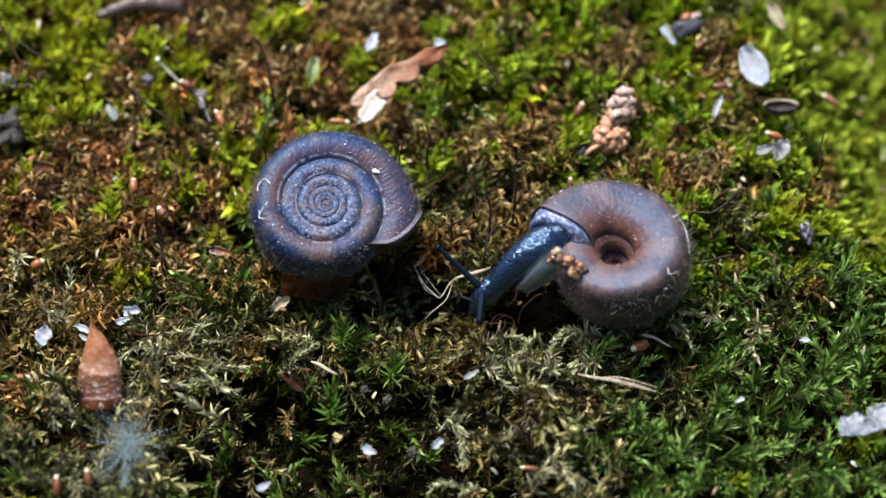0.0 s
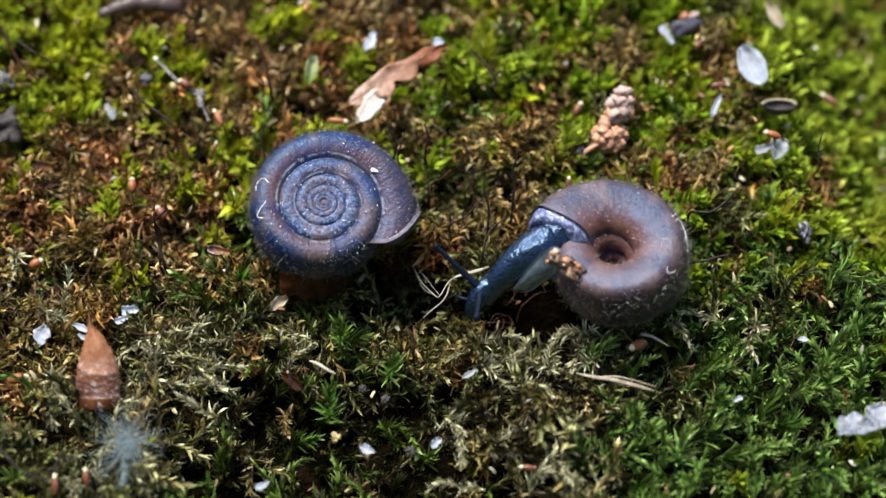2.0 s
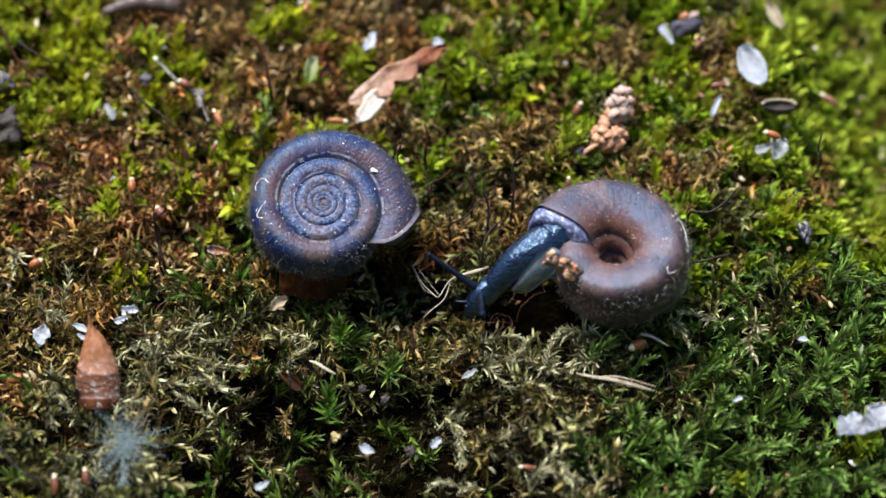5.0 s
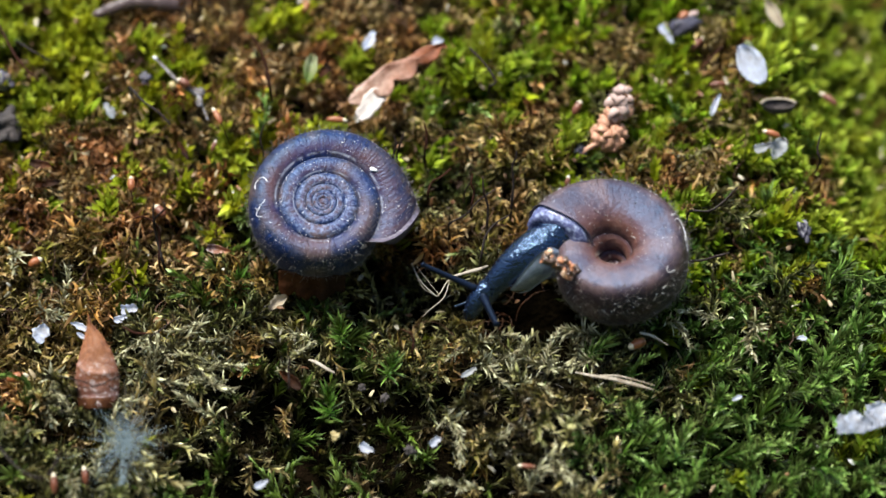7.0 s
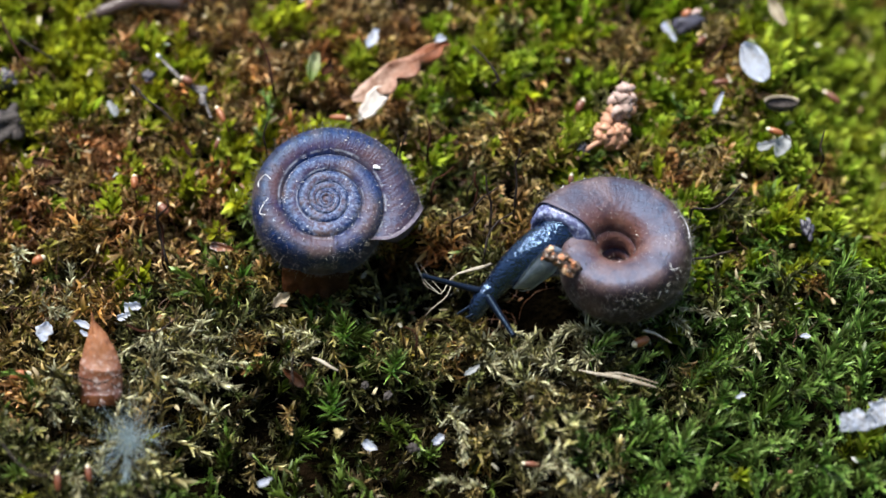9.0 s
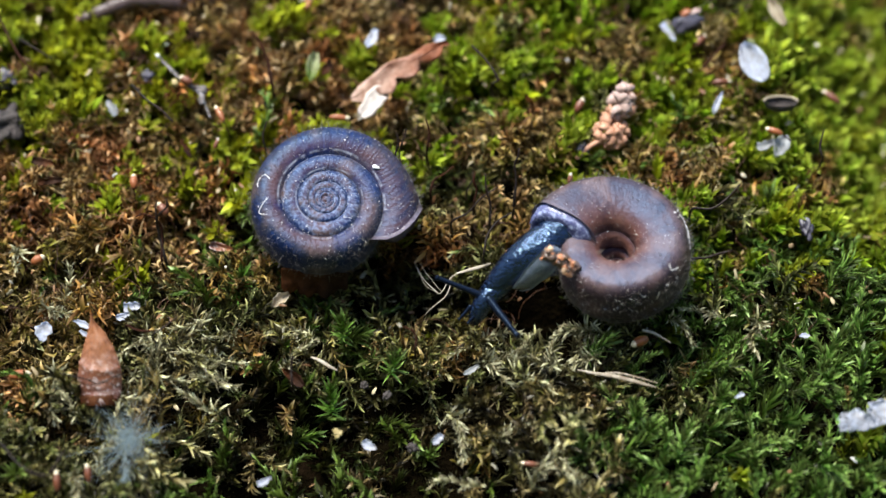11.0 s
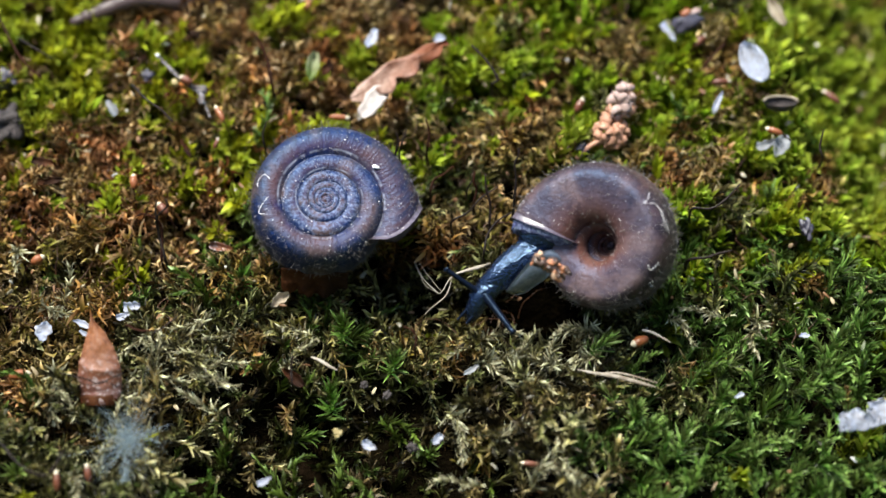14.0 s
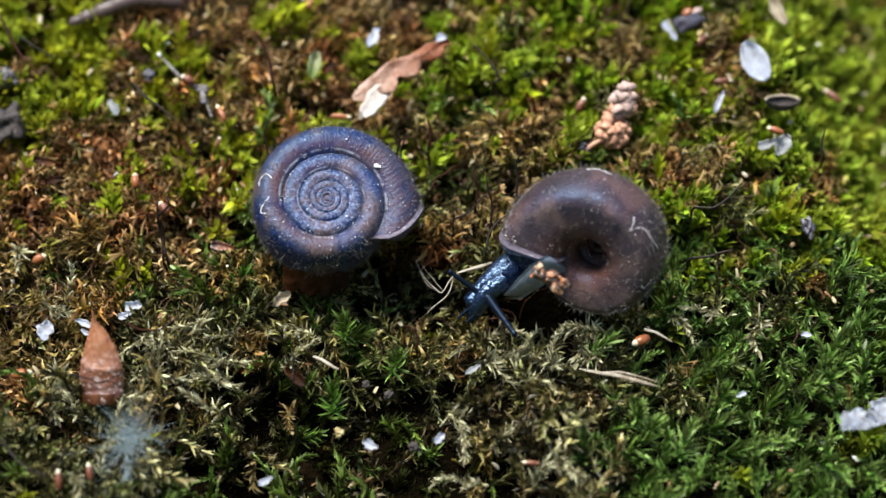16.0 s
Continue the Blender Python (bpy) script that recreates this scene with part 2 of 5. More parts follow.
def tube(points, count=24, ring=12, flat=1.0, rough=0.0, seed=1, caps=True):
    """A tapering round body along (x, y, z, radius) points; flat squeezes it across the local up. Returns verts and faces."""
    s = spline(points, count)
    rng = np.random.RandomState(seed)
    verts, faces = [], []
    for i in range(count):
        a, b = s[max(i - 1, 0)][:3], s[min(i + 1, count - 1)][:3]
        d = Vector(b - a).normalized()
        side = d.cross(Vector((0, 0, 1)))
        side = side.normalized() if side.length > 1e-4 else Vector((1, 0, 0))
        up = side.cross(d)
        r = max(s[i][3], 0.002)
        for k in range(ring):
            w = 2 * math.pi * k / ring
            q = r * (1 + rough * rng.uniform(-1, 1))
            verts.append(Vector(s[i][:3]) + side * (q * math.cos(w)) + up * (q * flat * math.sin(w)))
    for i in range(count - 1):
        for k in range(ring):
            a, b = i * ring + k, i * ring + (k + 1) % ring
            faces.append((a, b, b + ring, a + ring))
    if caps:
        for i, flip in ((0, True), (count - 1, False)):
            c = len(verts)
            a, b = s[max(i - 1, 0)][:3], s[min(i + 1, count - 1)][:3]
            d = Vector(b - a).normalized() * max(s[i][3], 0.002) * 0.6
            verts.append(Vector(s[i][:3]) + (d if not flip else -d))
            for k in range(ring):
                f = (i * ring + k, i * ring + (k + 1) % ring, c)
                faces.append(f[::-1] if flip else f)
    return verts, faces


def lump(rx, ry, rz, seed, rough=0.15, level=2):
    bm = bmesh.new()
    bmesh.ops.create_icosphere(bm, subdivisions=level, radius=1)
    for v in bm.verts:
        k = 1 + rough * 2 * noise.noise(v.co * 1.7 + Vector((seed * 3.1, seed, 0)))
        v.co = Vector((v.co.x * rx * k, v.co.y * ry * k, v.co.z * rz * k))
    return bm


def joined(pieces):
    verts, faces = [], []
    for v, f in pieces:
        o = len(verts)
        verts += list(v)
        faces += [tuple(i + o for i in q) for q in f]
    return verts, faces


# ---- the ground under the moss ----
def bed(x, y):
    """Height of the moss cushion's top, in millimetres."""
    h = 1.0 * noise.noise((x * 0.10, y * 0.10, 3.3)) + 2.1 * noise.noise((x * 0.24, y * 0.24, 7.1))
    h -= 10.0 * min(1.0, max(0.0, (x - 29) / 11)) ** 1.3 * min(1.0, max(0.0, (y + 3) / 12))
    for cx, cy, r, d in HOLLOWS:
        h -= d * math.exp(-((x - cx) ** 2 + (y - cy) ** 2) / (r * r))
    return h


HOLLOWS = [(8.6, -6.0, 3.8, 4.5), (-4.5, -3.6, 4.0, 3.6), (16.0, -4.0, 5.0, 2.6), (-9.5, 4.0, 4.5, 1.8), (-39, 11, 3.5, 1.8),
           (17.5, -12.8, 2.2, 1.2), (-27, -16, 2.5, 1.0), (-4, -14, 2.5, 1.0), (4, -19, 2.5, 1.0), (-15, -8, 2, 0.8), (-9, -17, 6, 3.2), (-17, -20, 5, 1.6), (-2, -21, 5, 1.6), (19.5, -8.5, 3.0, 3.0), (0.5, -3.0, 3.5, 2.2), (3, -7, 2.5, 1.5),
           (14, -8.6, 4.0, 3.0), (-14.5, -23.5, 4, 2.5), (-9, -12.5, 2.2, 1.4), (-24.5, -10.5, 2, 1.6), (-36, -1, 2, 2.0), (-30, 8, 2, 1.8), (-25, 0.5, 1.8, 1.8), (-21, -16.5, 2, 1.5)]
# where hardly any shoot stands: x, y, radius in mm
BARE = [(7.2, -2.6, 2.2), (10, -2.5, 2.0), (9.5, -5.5, 3.2), (13.5, -8.3, 2.4), (18.5, -8.6, 1.4), (5.5, -5.0, 2.0), (-6.5, -3.8, 2.5), (-1.5, -3.2, 1.8), (-36, -1, 1.4), (-25, 0.5, 1.2), (-24.5, -10.5, 1.2)]


def build_ground():
    xs = np.concatenate([[-60000, -8000, -1200, -250, -110], np.linspace(-70, 70, 71), [110, 250, 1200, 8000, 60000]])
    ys = np.concatenate([[-60000, -8000, -1200, -250, -90], np.linspace(-50, 58, 55), [90, 250, 1200, 8000, 60000]])
    verts, faces = [], []
    for y in ys:
        for x in xs:
            near = max(0.0, 1 - max(abs(x) / 70, abs(y) / 58) ** 6)
            verts.append((x, y, -1.6 + near * (bed(x, y) - 1.9)))
    nx = len(xs)
    mats = []
    for j in range(len(ys) - 1):
        for i in range(nx - 1):
            a = j * nx + i
            faces.append((a, a + 1, a + 1 + nx, a + nx))
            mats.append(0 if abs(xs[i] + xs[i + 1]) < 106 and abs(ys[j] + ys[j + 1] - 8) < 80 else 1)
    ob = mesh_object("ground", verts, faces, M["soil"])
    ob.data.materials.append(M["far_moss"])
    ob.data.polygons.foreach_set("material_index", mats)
    return tagged(ob, "soil coloured near black for shade, under a carpet of moss", "ground", kind="structure")


build_ground()


def build_sky_screen():
    """A steep unseen slope, added behind the camera to block low sky, with its level top and far slope."""
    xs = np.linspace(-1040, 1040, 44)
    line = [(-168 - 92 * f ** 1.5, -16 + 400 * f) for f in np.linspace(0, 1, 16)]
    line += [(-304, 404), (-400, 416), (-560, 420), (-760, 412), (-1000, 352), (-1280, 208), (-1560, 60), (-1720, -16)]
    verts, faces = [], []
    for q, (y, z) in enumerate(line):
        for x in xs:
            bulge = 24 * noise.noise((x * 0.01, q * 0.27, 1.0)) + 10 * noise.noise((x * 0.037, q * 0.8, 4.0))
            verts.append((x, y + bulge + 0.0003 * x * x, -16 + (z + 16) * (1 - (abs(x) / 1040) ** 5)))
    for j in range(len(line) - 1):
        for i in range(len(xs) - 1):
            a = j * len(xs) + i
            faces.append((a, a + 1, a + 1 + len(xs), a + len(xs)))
    return tagged(mesh_object("sky_screen", verts, faces, M["far_moss"]), "added unseen mossy slope that blocks low sky behind the camera", "bank", kind="structure")


build_sky_screen()


# ---- moss: shoots of four kinds, many thousands of small leaves ----
def leaf_shape(length, width, fold, curl, sway=0.0):
    """One folded, pointed leaf along +x that curls up by curl radians and sways sideways: seven points, six triangles, with how far each lies to the tip."""
    h = width / 2
    c = curl if abs(curl) > 0.02 else 0.02
    v = [(0, 0, 0)]
    for f, k in ((0.33, 1.0), (0.7, 0.66), (1.0, 0.0)):
        x, z, y = length * math.sin(c * f) / c, length * (1 - math.cos(c * f)) / c, sway * length * f * f
        up = fold * h * k
        left, right = (x - up * math.sin(c * f), y + h * k, z + up * math.cos(c * f)), (x - up * math.sin(c * f), y - h * k, z + up * math.cos(c * f))
        v += [left, (x, y, z), right] if f < 0.5 else [left, right] if k else [(x, y, z)]
    return np.array(v), np.array([0.0, 0.33, 0.3, 0.33, 0.7, 0.7, 1.0])


LEAF_FACES = np.array([(0, 2, 1), (0, 3, 2), (1, 2, 4), (2, 5, 4), (2, 3, 5), (4, 5, 6)])
LEAF_POINTS = 7


def leaf_on_stem(v, origin, tangent, spread, around):
    """Turns a leaf so that it leaves the stem at the angle spread, on the side given by around."""
    t = Vector(tangent).normalized()
    n = t.cross(Vector((0.31, 0.95, 0.05))).normalized()
    b = t.cross(n)
    out = n * math.cos(around) + b * math.sin(around)
    x = t * math.cos(spread) + out * math.sin(spread)
    z = (t - x * t.dot(x)).normalized()
    y = z.cross(x)
    m = np.array([x, y, z])
    return v @ m + np.array(origin)


def shoot_template(kind, rng):
    """A single shoot about the origin, growing up: arrays of points, of the tip values and of the light painted up the
    stem.
    """
    vs, ts, stem_lights = [], [], []

    def add(length, width, fold, curl, origin, tangent, spread, around, stem_light=1.0, sway=0.0):
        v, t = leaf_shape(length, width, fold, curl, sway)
        stem_lights.append(np.full(len(t), stem_light))
        vs.append(leaf_on_stem(v, origin, tangent, spread, around))
        ts.append(t)

    if kind == "star" and rng.rand() < 0.65:
        kind = "frond"
    if kind == "tangle" and rng.rand() < 0.55:
        kind = "wisp"
    if kind in ("star", "broad"):
        count, tall = (54, 2.4) if kind == "star" else (44, 1.9)
        bend = rng.uniform(-0.4, 0.4)
        for i in range(count):
            f = i / (count - 1)
            if kind == "star":
                size, wide, curl = rng.uniform(0.95, 1.5) * (0.7 + 0.4 * math.sin(math.pi * (0.15 + 0.7 * f))), rng.uniform(0.13, 0.21), rng.uniform(-0.35, 0.8)
            else:
                size, wide, curl = rng.uniform(0.7, 1.25), rng.uniform(0.22, 0.40), rng.uniform(-0.3, 1.0)
            add(size, wide, 0.7, curl, (bend * f * f, 0, tall * (f - 1)), (2 * bend * f, 0, tall), radians((66 - 54 * f) if kind == "star" else (70 - 52 * f ** 1.3)) + rng.uniform(-0.2, 0.2),
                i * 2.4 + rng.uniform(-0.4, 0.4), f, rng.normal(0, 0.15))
    elif kind in ("feather", "plume", "frond", "wisp"):
        # an arching, slightly winding branch; the leaves turn mostly to one side
        bend, length, sweep = rng.uniform(0.8, 1.7), rng.uniform(1.8, 2.8) if kind == "wisp" else rng.uniform(2.8, 4.6), rng.uniform(-0.9, 0.9)
        x = y = z = 0.0
        count = 64
        path = []
        for i in range(count):
            f = i / (count - 1)
            a, b = bend * f ** 1.2, sweep * f * f + 0.25 * math.sin(7 * f + sweep)
            d = (math.sin(a) * math.cos(b), math.sin(a) * math.sin(b) + 0.08 * math.sin(9 * f), math.cos(a))
            path.append((x, y, z, d))
            x, y, z = x + d[0] * length / count, y + d[1] * length / count, z + d[2] * length / count
        top = max(q[2] for q in path)
        for i, (x, y, z, d) in enumerate(path):
            f = i / (count - 1)
            size = rng.uniform(0.6, 1.15) * (1.1 - 0.4 * f) * (1.2 if kind == "plume" else 0.75 if kind == "wisp" else 1.0)
            wide = rng.uniform(0.16, 0.25) if kind == "frond" else rng.uniform(0.12, 0.22)
            add(size, wide, 0.8, rng.uniform(-0.3, 0.9) if kind == "frond" else rng.normal(0.3, 1.3 if kind == "wisp" else 0.8), (x, y, z - top), d,
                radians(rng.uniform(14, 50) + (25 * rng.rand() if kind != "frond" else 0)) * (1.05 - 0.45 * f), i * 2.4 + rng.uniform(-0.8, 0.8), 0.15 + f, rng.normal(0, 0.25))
    else:
        for i in range(74):
            d = Vector(rng.normal(0, 1, 3)) + Vector((0, 0, 0.7))
            add(rng.uniform(0.45, 1.05), rng.uniform(0.08, 0.15), 0.9, rng.choice([-1.0, 1.0]) * rng.uniform(0.3, 2.6), (rng.uniform(-0.6, 0.6), rng.uniform(-0.6, 0.6), rng.uniform(-1.3, 0.15)),
                d, rng.uniform(0.1, 0.9), rng.uniform(0, 6.28), rng.uniform(0.3, 1.0), rng.normal(0, 0.4))
        # a few broader curled wisps on top
        for i in range(10):
            d = Vector(rng.normal(0, 1, 3)) + Vector((0, 0, 0.4))
            add(rng.uniform(0.6, 1.0), rng.uniform(0.16, 0.28), 1.1, rng.choice([-1.0, 1.0]) * rng.uniform(0.9, 2.6), (rng.uniform(-0.6, 0.6), rng.uniform(-0.6, 0.6), rng.uniform(-0.4, 0.25)),
                d, rng.uniform(0.2, 1.0), rng.uniform(0, 6.28), 1.0, rng.normal(0, 0.4))
    return np.concatenate(vs), np.concatenate(ts), np.concatenate(stem_lights)


# where each kind grows thick: x, y, radius in mm, amount; and the general lean to it
PATCHES = {}
PATCHES["broad"] = [(27, 22, 13, 2.6), (38, 12, 10, 2.2), (36, 3, 7, 1.1), (37, -5, 5, 0.5), (8, 22, 7, 1.3), (3, 12, 4, 1.5), (-38, 19, 6.5, 3.4), (-26, 7, 3, 2.2),
                    (-19, 13, 3, 2.0), (-24, 5, 1.8, 3.0), (-22.5, 1.5, 1.6, 3.0), (-28, -1.5, 1.4, 3.0), (-17.5, 6.5, 2, 2.6), (-30, 13, 2, 2.4), (-25, 15, 2, 2.0), (-33, 4.5, 1.3, 2.4),
                    (-16, 3, 1.5, 2.0), (-37, 13, 2, 2.4), (-20, 19, 2, 2.2), (-11, 15, 2, 2.2), (-14, 24, 2.5, 2.0), (-26, 21, 2, 2.2), (-8, 17, 3.5, 1.0), (-36, 25, 6, 2.6)]
PATCHES["star"] = [(-11, -17, 6, 3.2), (-14, -21, 5, 3.0), (-6, -20, 5, 2.6), (3, -23, 4, 2.0), (-25, 2, 2.4, 2.2), (-22, 9, 2.4, 2.0), (-24, -5.5, 2, 2.4), (-17, -1.5, 3, 2.2),
                   (26, -12, 9, 2.2), (34, -18, 9, 2.4), (30, -4, 7, 1.4), (17, -19, 6, 1.3), (-10, -13.5, 4, 1.6), (-7, -16, 5, 1.2), (-16.5, -2.5, 3.5, 1.6), (-26, -4, 3, 0.9),
                   (38, -8, 8, 2.0), (-16, 11, 2.6, 1.4), (-8.5, -7, 1.8, 1.5), (7, -21, 5, 0.9), (8, -8.5, 2, 1.3), (-20, -20, 5, 0.8)]
PATCHES["feather"] = [(-31, 0, 6, 0.5), (-24, -5, 5, 0.7), (-37, 8, 5, 0.4), (-28, 10, 3, 0.4), (-20, -12, 7, 1.8), (-5, -12, 8, 0.8), (8, -13, 7, 2.0), (-28, -14, 8, 1.3),
                      (-12, -20, 8, 0.5), (12, -17, 6, 1.5), (-33, -18, 7, 1.2), (4, -9, 5, 1.5), (3, 4, 5, 0.9), (-20, 17, 4, 0.6), (22, -8, 4, 0.9), (28, 3, 4, 0.6)]
PATCHES["tangle"] = [(-32, 3, 9, 3.4), (-27, -2, 7, 2.6), (-35, -7, 5, 1.6), (-16, 20, 8, 2.4), (26, 15, 4.5, 3.0), (14, 20, 4, 1.6), (-24, 26, 6, 2.0), (-24, 12, 6, 1.3),
                     (-6, 20, 6, 1.2), (4, 2, 5, 1.6), (-1, -3, 6, 1.6), (-18, -8, 6, 1.2), (8, 10, 5, 1.3), (19, 9, 5, 0.8), (32, 5, 4, 1.0), (-34, -8, 7, 0.6),
                     (0, 25, 6, 0.9), (14, -17, 4, 0.6), (4, -14, 4, 0.8), (-20, -10, 5, 0.7), (-13, -14, 5, 0.7), (7, -17, 5, 0.6), (-29, -12, 4, 0.8), (26, -14, 8, 0.3)]
PATCHES["plume"] = [(-20.4, -11, 3.2, 4.5), (-22.5, -9, 2.5, 3.5), (-22, -19.5, 3.5, 1.5), (-25, -15, 2.5, 2.5), (-17, -16.5, 2.5, 1.6), (-14, -17.5, 2, 1.2), (4.5, -11, 3, 4.0), (7.5, -11, 2.5, 3.5),
                    (7.5, -19.5, 3, 2.0), (8.5, -15.5, 2.5, 2.2), (3, -8, 2, 2.5), (11, -11.5, 2.5, 3.0), (12.5, -14.5, 2.5, 2.8), (12, -23, 3, 3.0), (23.5, -7.5, 2.2, 2.2), (26.5, -15.5, 2, 2.5),
                    (-1, -15, 2, 2.0), (-31, -12, 2.5, 2.2), (-9, -9.5, 2, 2.4), (-12, -10, 2, 2.0), (24, 6, 2.5, 1.5), (-5, -22, 2, 2.0), (0, -10, 1.8, 1.8), (17, -12, 1.8, 1.6)]
PALENESS = {"star": 0.36, "feather": 0.3, "tangle": 0.38, "broad": 0.2, "plume": 0.35}
KINDS = ("star", "feather", "tangle", "broad", "plume")


def build_moss():
    rng = np.random.RandomState(11)
    templates = {k: [shoot_template(k, rng) for _ in range(9)] for k in KINDS}
    store = {k: ([], [], [], [], []) for k in KINDS}
    step = 1.08
    for gy in np.arange(-33, 41, step):
        for gx in np.arange(-50, 50, step):
            x, y = gx + rng.uniform(-0.6, 0.6) * step, gy + rng.uniform(-0.6, 0.6) * step
            edge = max(abs(x) / 45, abs(y - 2) / 33)
            if edge > 1 and rng.rand() < 0.55:
                continue
            gap = noise.noise((x * 0.42, y * 0.42, 31.0)) + (-0.2 if x < 2 and y > 7 else -0.12 if x < -13 and y > -11 else 0.12 if y > -11 else -0.42 if -20 < x < 3 else -0.34 if 3 <= x < 14 else -0.14)
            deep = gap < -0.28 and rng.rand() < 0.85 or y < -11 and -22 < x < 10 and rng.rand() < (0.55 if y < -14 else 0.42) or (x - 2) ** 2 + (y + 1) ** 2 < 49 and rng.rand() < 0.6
            if any((x - cx) ** 2 + (y - cy) ** 2 < r * r for cx, cy, r in BARE):
                continue
            wts = []
            for q, k in enumerate(KINDS):
                w = (0.03 if k == "plume" else 0.16) + sum(a * math.exp(-((x - cx) ** 2 + (y - cy) ** 2) / (r * r)) for cx, cy, r, a in PATCHES[k])
                if k == "tangle" and y < -7 and x > 10:
                    w *= 0.3
                if k == "broad" and x < -5 and y > 1:
                    w = 1.5 * w + 0.25
                w *= max(0.05, 0.8 + 2.0 * noise.noise((x * 0.22, y * 0.22, 5.0 + 3 * q)))
                wts.append(w * (0.52 if k == "plume" else 1.2 if k == "feather" and -14 < y < 2 and x > -22 else 0.6 if k == "feather" else 1.0))
            wts = np.array(wts) ** 2.2
            kind = KINDS[rng.choice(5, p=wts / wts.sum())]
            v, tip, stem_light = templates[kind][rng.randint(9)]
            scale = rng.uniform(1.2, 2.1)
            scale *= 1 + 0.45 * noise.noise((x * 0.5, y * 0.5, 91.0))
            swirl = 7.0 * noise.noise((x * 0.16, y * 0.16, 71.0)) + 2.6 * noise.noise((x * 0.5, y * 0.5, 75.0))
            flow = np.array((0.45 * math.sin(swirl), 0.45 * math.cos(swirl)))
            lean = flow + rng.normal(0, 0.22, 2)
            if kind in ("feather", "plume", "star"):
                scale *= 0.84
            dry = 0.45 + 0.75 * noise.noise((x * 0.35, y * 0.35, 20.0)) + rng.uniform(-0.22, 0.22)
            dry += 0.25 if kind == "tangle" and x < -8 and y > 3 else -0.35 if kind == "tangle" and y < -5 else -0.12
            if kind == "broad" and x < -5:
                dry += 0.55
            if kind == "star" and x > 12:
                dry -= 0.2
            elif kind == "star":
                dry, stem_light = dry + 0.45, stem_light * 0.62
            extra = 0.55 if kind == "broad" and x > 29 and y > 4 else 0.3 if kind == "star" and x > 12 else 0.0
            for again in range(2 if kind in ("feather", "plume") else 1):
                if again:
                    v, tip, stem_light = templates[kind][rng.randint(9)]
                    x, y, lean = x + rng.uniform(-0.8, 0.8), y + rng.uniform(-0.8, 0.8), flow + rng.normal(0, 0.3, 2)
                m = Euler((lean[0], lean[1], rng.uniform(0, 6.28) if kind == "tangle" else swirl + rng.normal(0, 0.8))).to_matrix()
                z = bed(x, y) + rng.uniform(-2.2, 0.4) + 1.5 * noise.noise((x * 0.55, y * 0.55, 83.0)) + (1.5 if kind == "plume" else 0.7 if kind == "feather" else 0.0)
                if y < -11.5 and -21 < x < 11 and kind != "plume":
                    z -= 2.0 * max(0.0, noise.noise((x * 0.3, y * 0.3, 60.0)) + 0.45)
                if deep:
                    # growth low in the gaps, its colour darkened for the shade there
                    z, stem_light = z - 2.4, stem_light * 0.2
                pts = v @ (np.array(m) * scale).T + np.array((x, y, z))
                store[kind][0].append(pts)
                store[kind][1].append(tip)
                store[kind][2].append(np.full(len(tip), dry))
                store[kind][3].append(stem_light)
                store[kind][4].append(np.full(len(tip), PALENESS[kind] + extra + 0.95 * rng.rand() ** 1.7))
    names = {"star": ("star_moss", "green star-shaped moss shoots with pointed leaves"),
             "feather": ("feather_moss", "olive and cream feathery moss branches, partly dried"),
             "tangle": ("brown_moss", "brown and olive tangle of thin withered moss"),
             "plume": ("plume_moss", "pale cream feathery plumes of drying moss"),
             "broad": ("broad_leaved_moss", "bright yellow-green moss with short broad leaves")}
    for k in KINDS:
        pts = np.concatenate(store[k][0])
        count = len(pts) // LEAF_POINTS
        faces = (LEAF_FACES[None] + (np.arange(count) * LEAF_POINTS)[:, None, None]).reshape(-1, 3)
        me = bpy.data.meshes.new(names[k][0])
        me.vertices.add(len(pts))
        me.vertices.foreach_set("co", (pts * MM).astype(np.float32).ravel())
        me.loops.add(faces.size)
        me.loops.foreach_set("vertex_index", faces.astype(np.int32).ravel())
        me.polygons.add(len(faces))
        me.polygons.foreach_set("loop_start", np.arange(0, faces.size, 3, dtype=np.int32))
        me.update(calc_edges=True)
        me.polygons.foreach_set("use_smooth", [True] * len(faces))
        for q, key in ((1, "tip"), (2, "dry"), (3, "stem_light"), (4, "pale")):
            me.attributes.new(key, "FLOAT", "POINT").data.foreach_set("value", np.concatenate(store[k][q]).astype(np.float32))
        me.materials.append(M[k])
        tagged(new(names[k][0], me), names[k][1], "moss", kind="stuff")


build_moss()


def moss_shoot(kind, x, y, z, turn_z, lean, scale, dry, pale, seed, label):
    """One shoot that stands out from the carpet; it grows from below (x, y, z), its tip there."""
    v, tip, stem_light = shoot_template(kind, np.random.RandomState(seed))
    count = len(v) // LEAF_POINTS
    faces = (LEAF_FACES[None] + (np.arange(count) * LEAF_POINTS)[:, None, None]).reshape(-1, 3)
    ob = mesh_object("moss_shoot", v * scale, [tuple(int(i) for i in f) for f in faces], M["cream" if kind == "plume" else kind],
                     attrs={"tip": tip, "dry": np.full(len(tip), dry), "stem_light": np.maximum(stem_light, 0.62), "pale": np.full(len(tip), 2.2 * pale)})
    ob.matrix_world = at(x, y, z) @ pose(0, 0, 0, 0, 0, turn_z) @ pose(0, 0, 0, 0, lean, 0)
    return tagged(ob, label, "moss shoot", "single moss shoots")


CREAM, STAR = "pale cream feathery moss shoot arching over others", "bright green star-shaped moss shoot with pale tips"


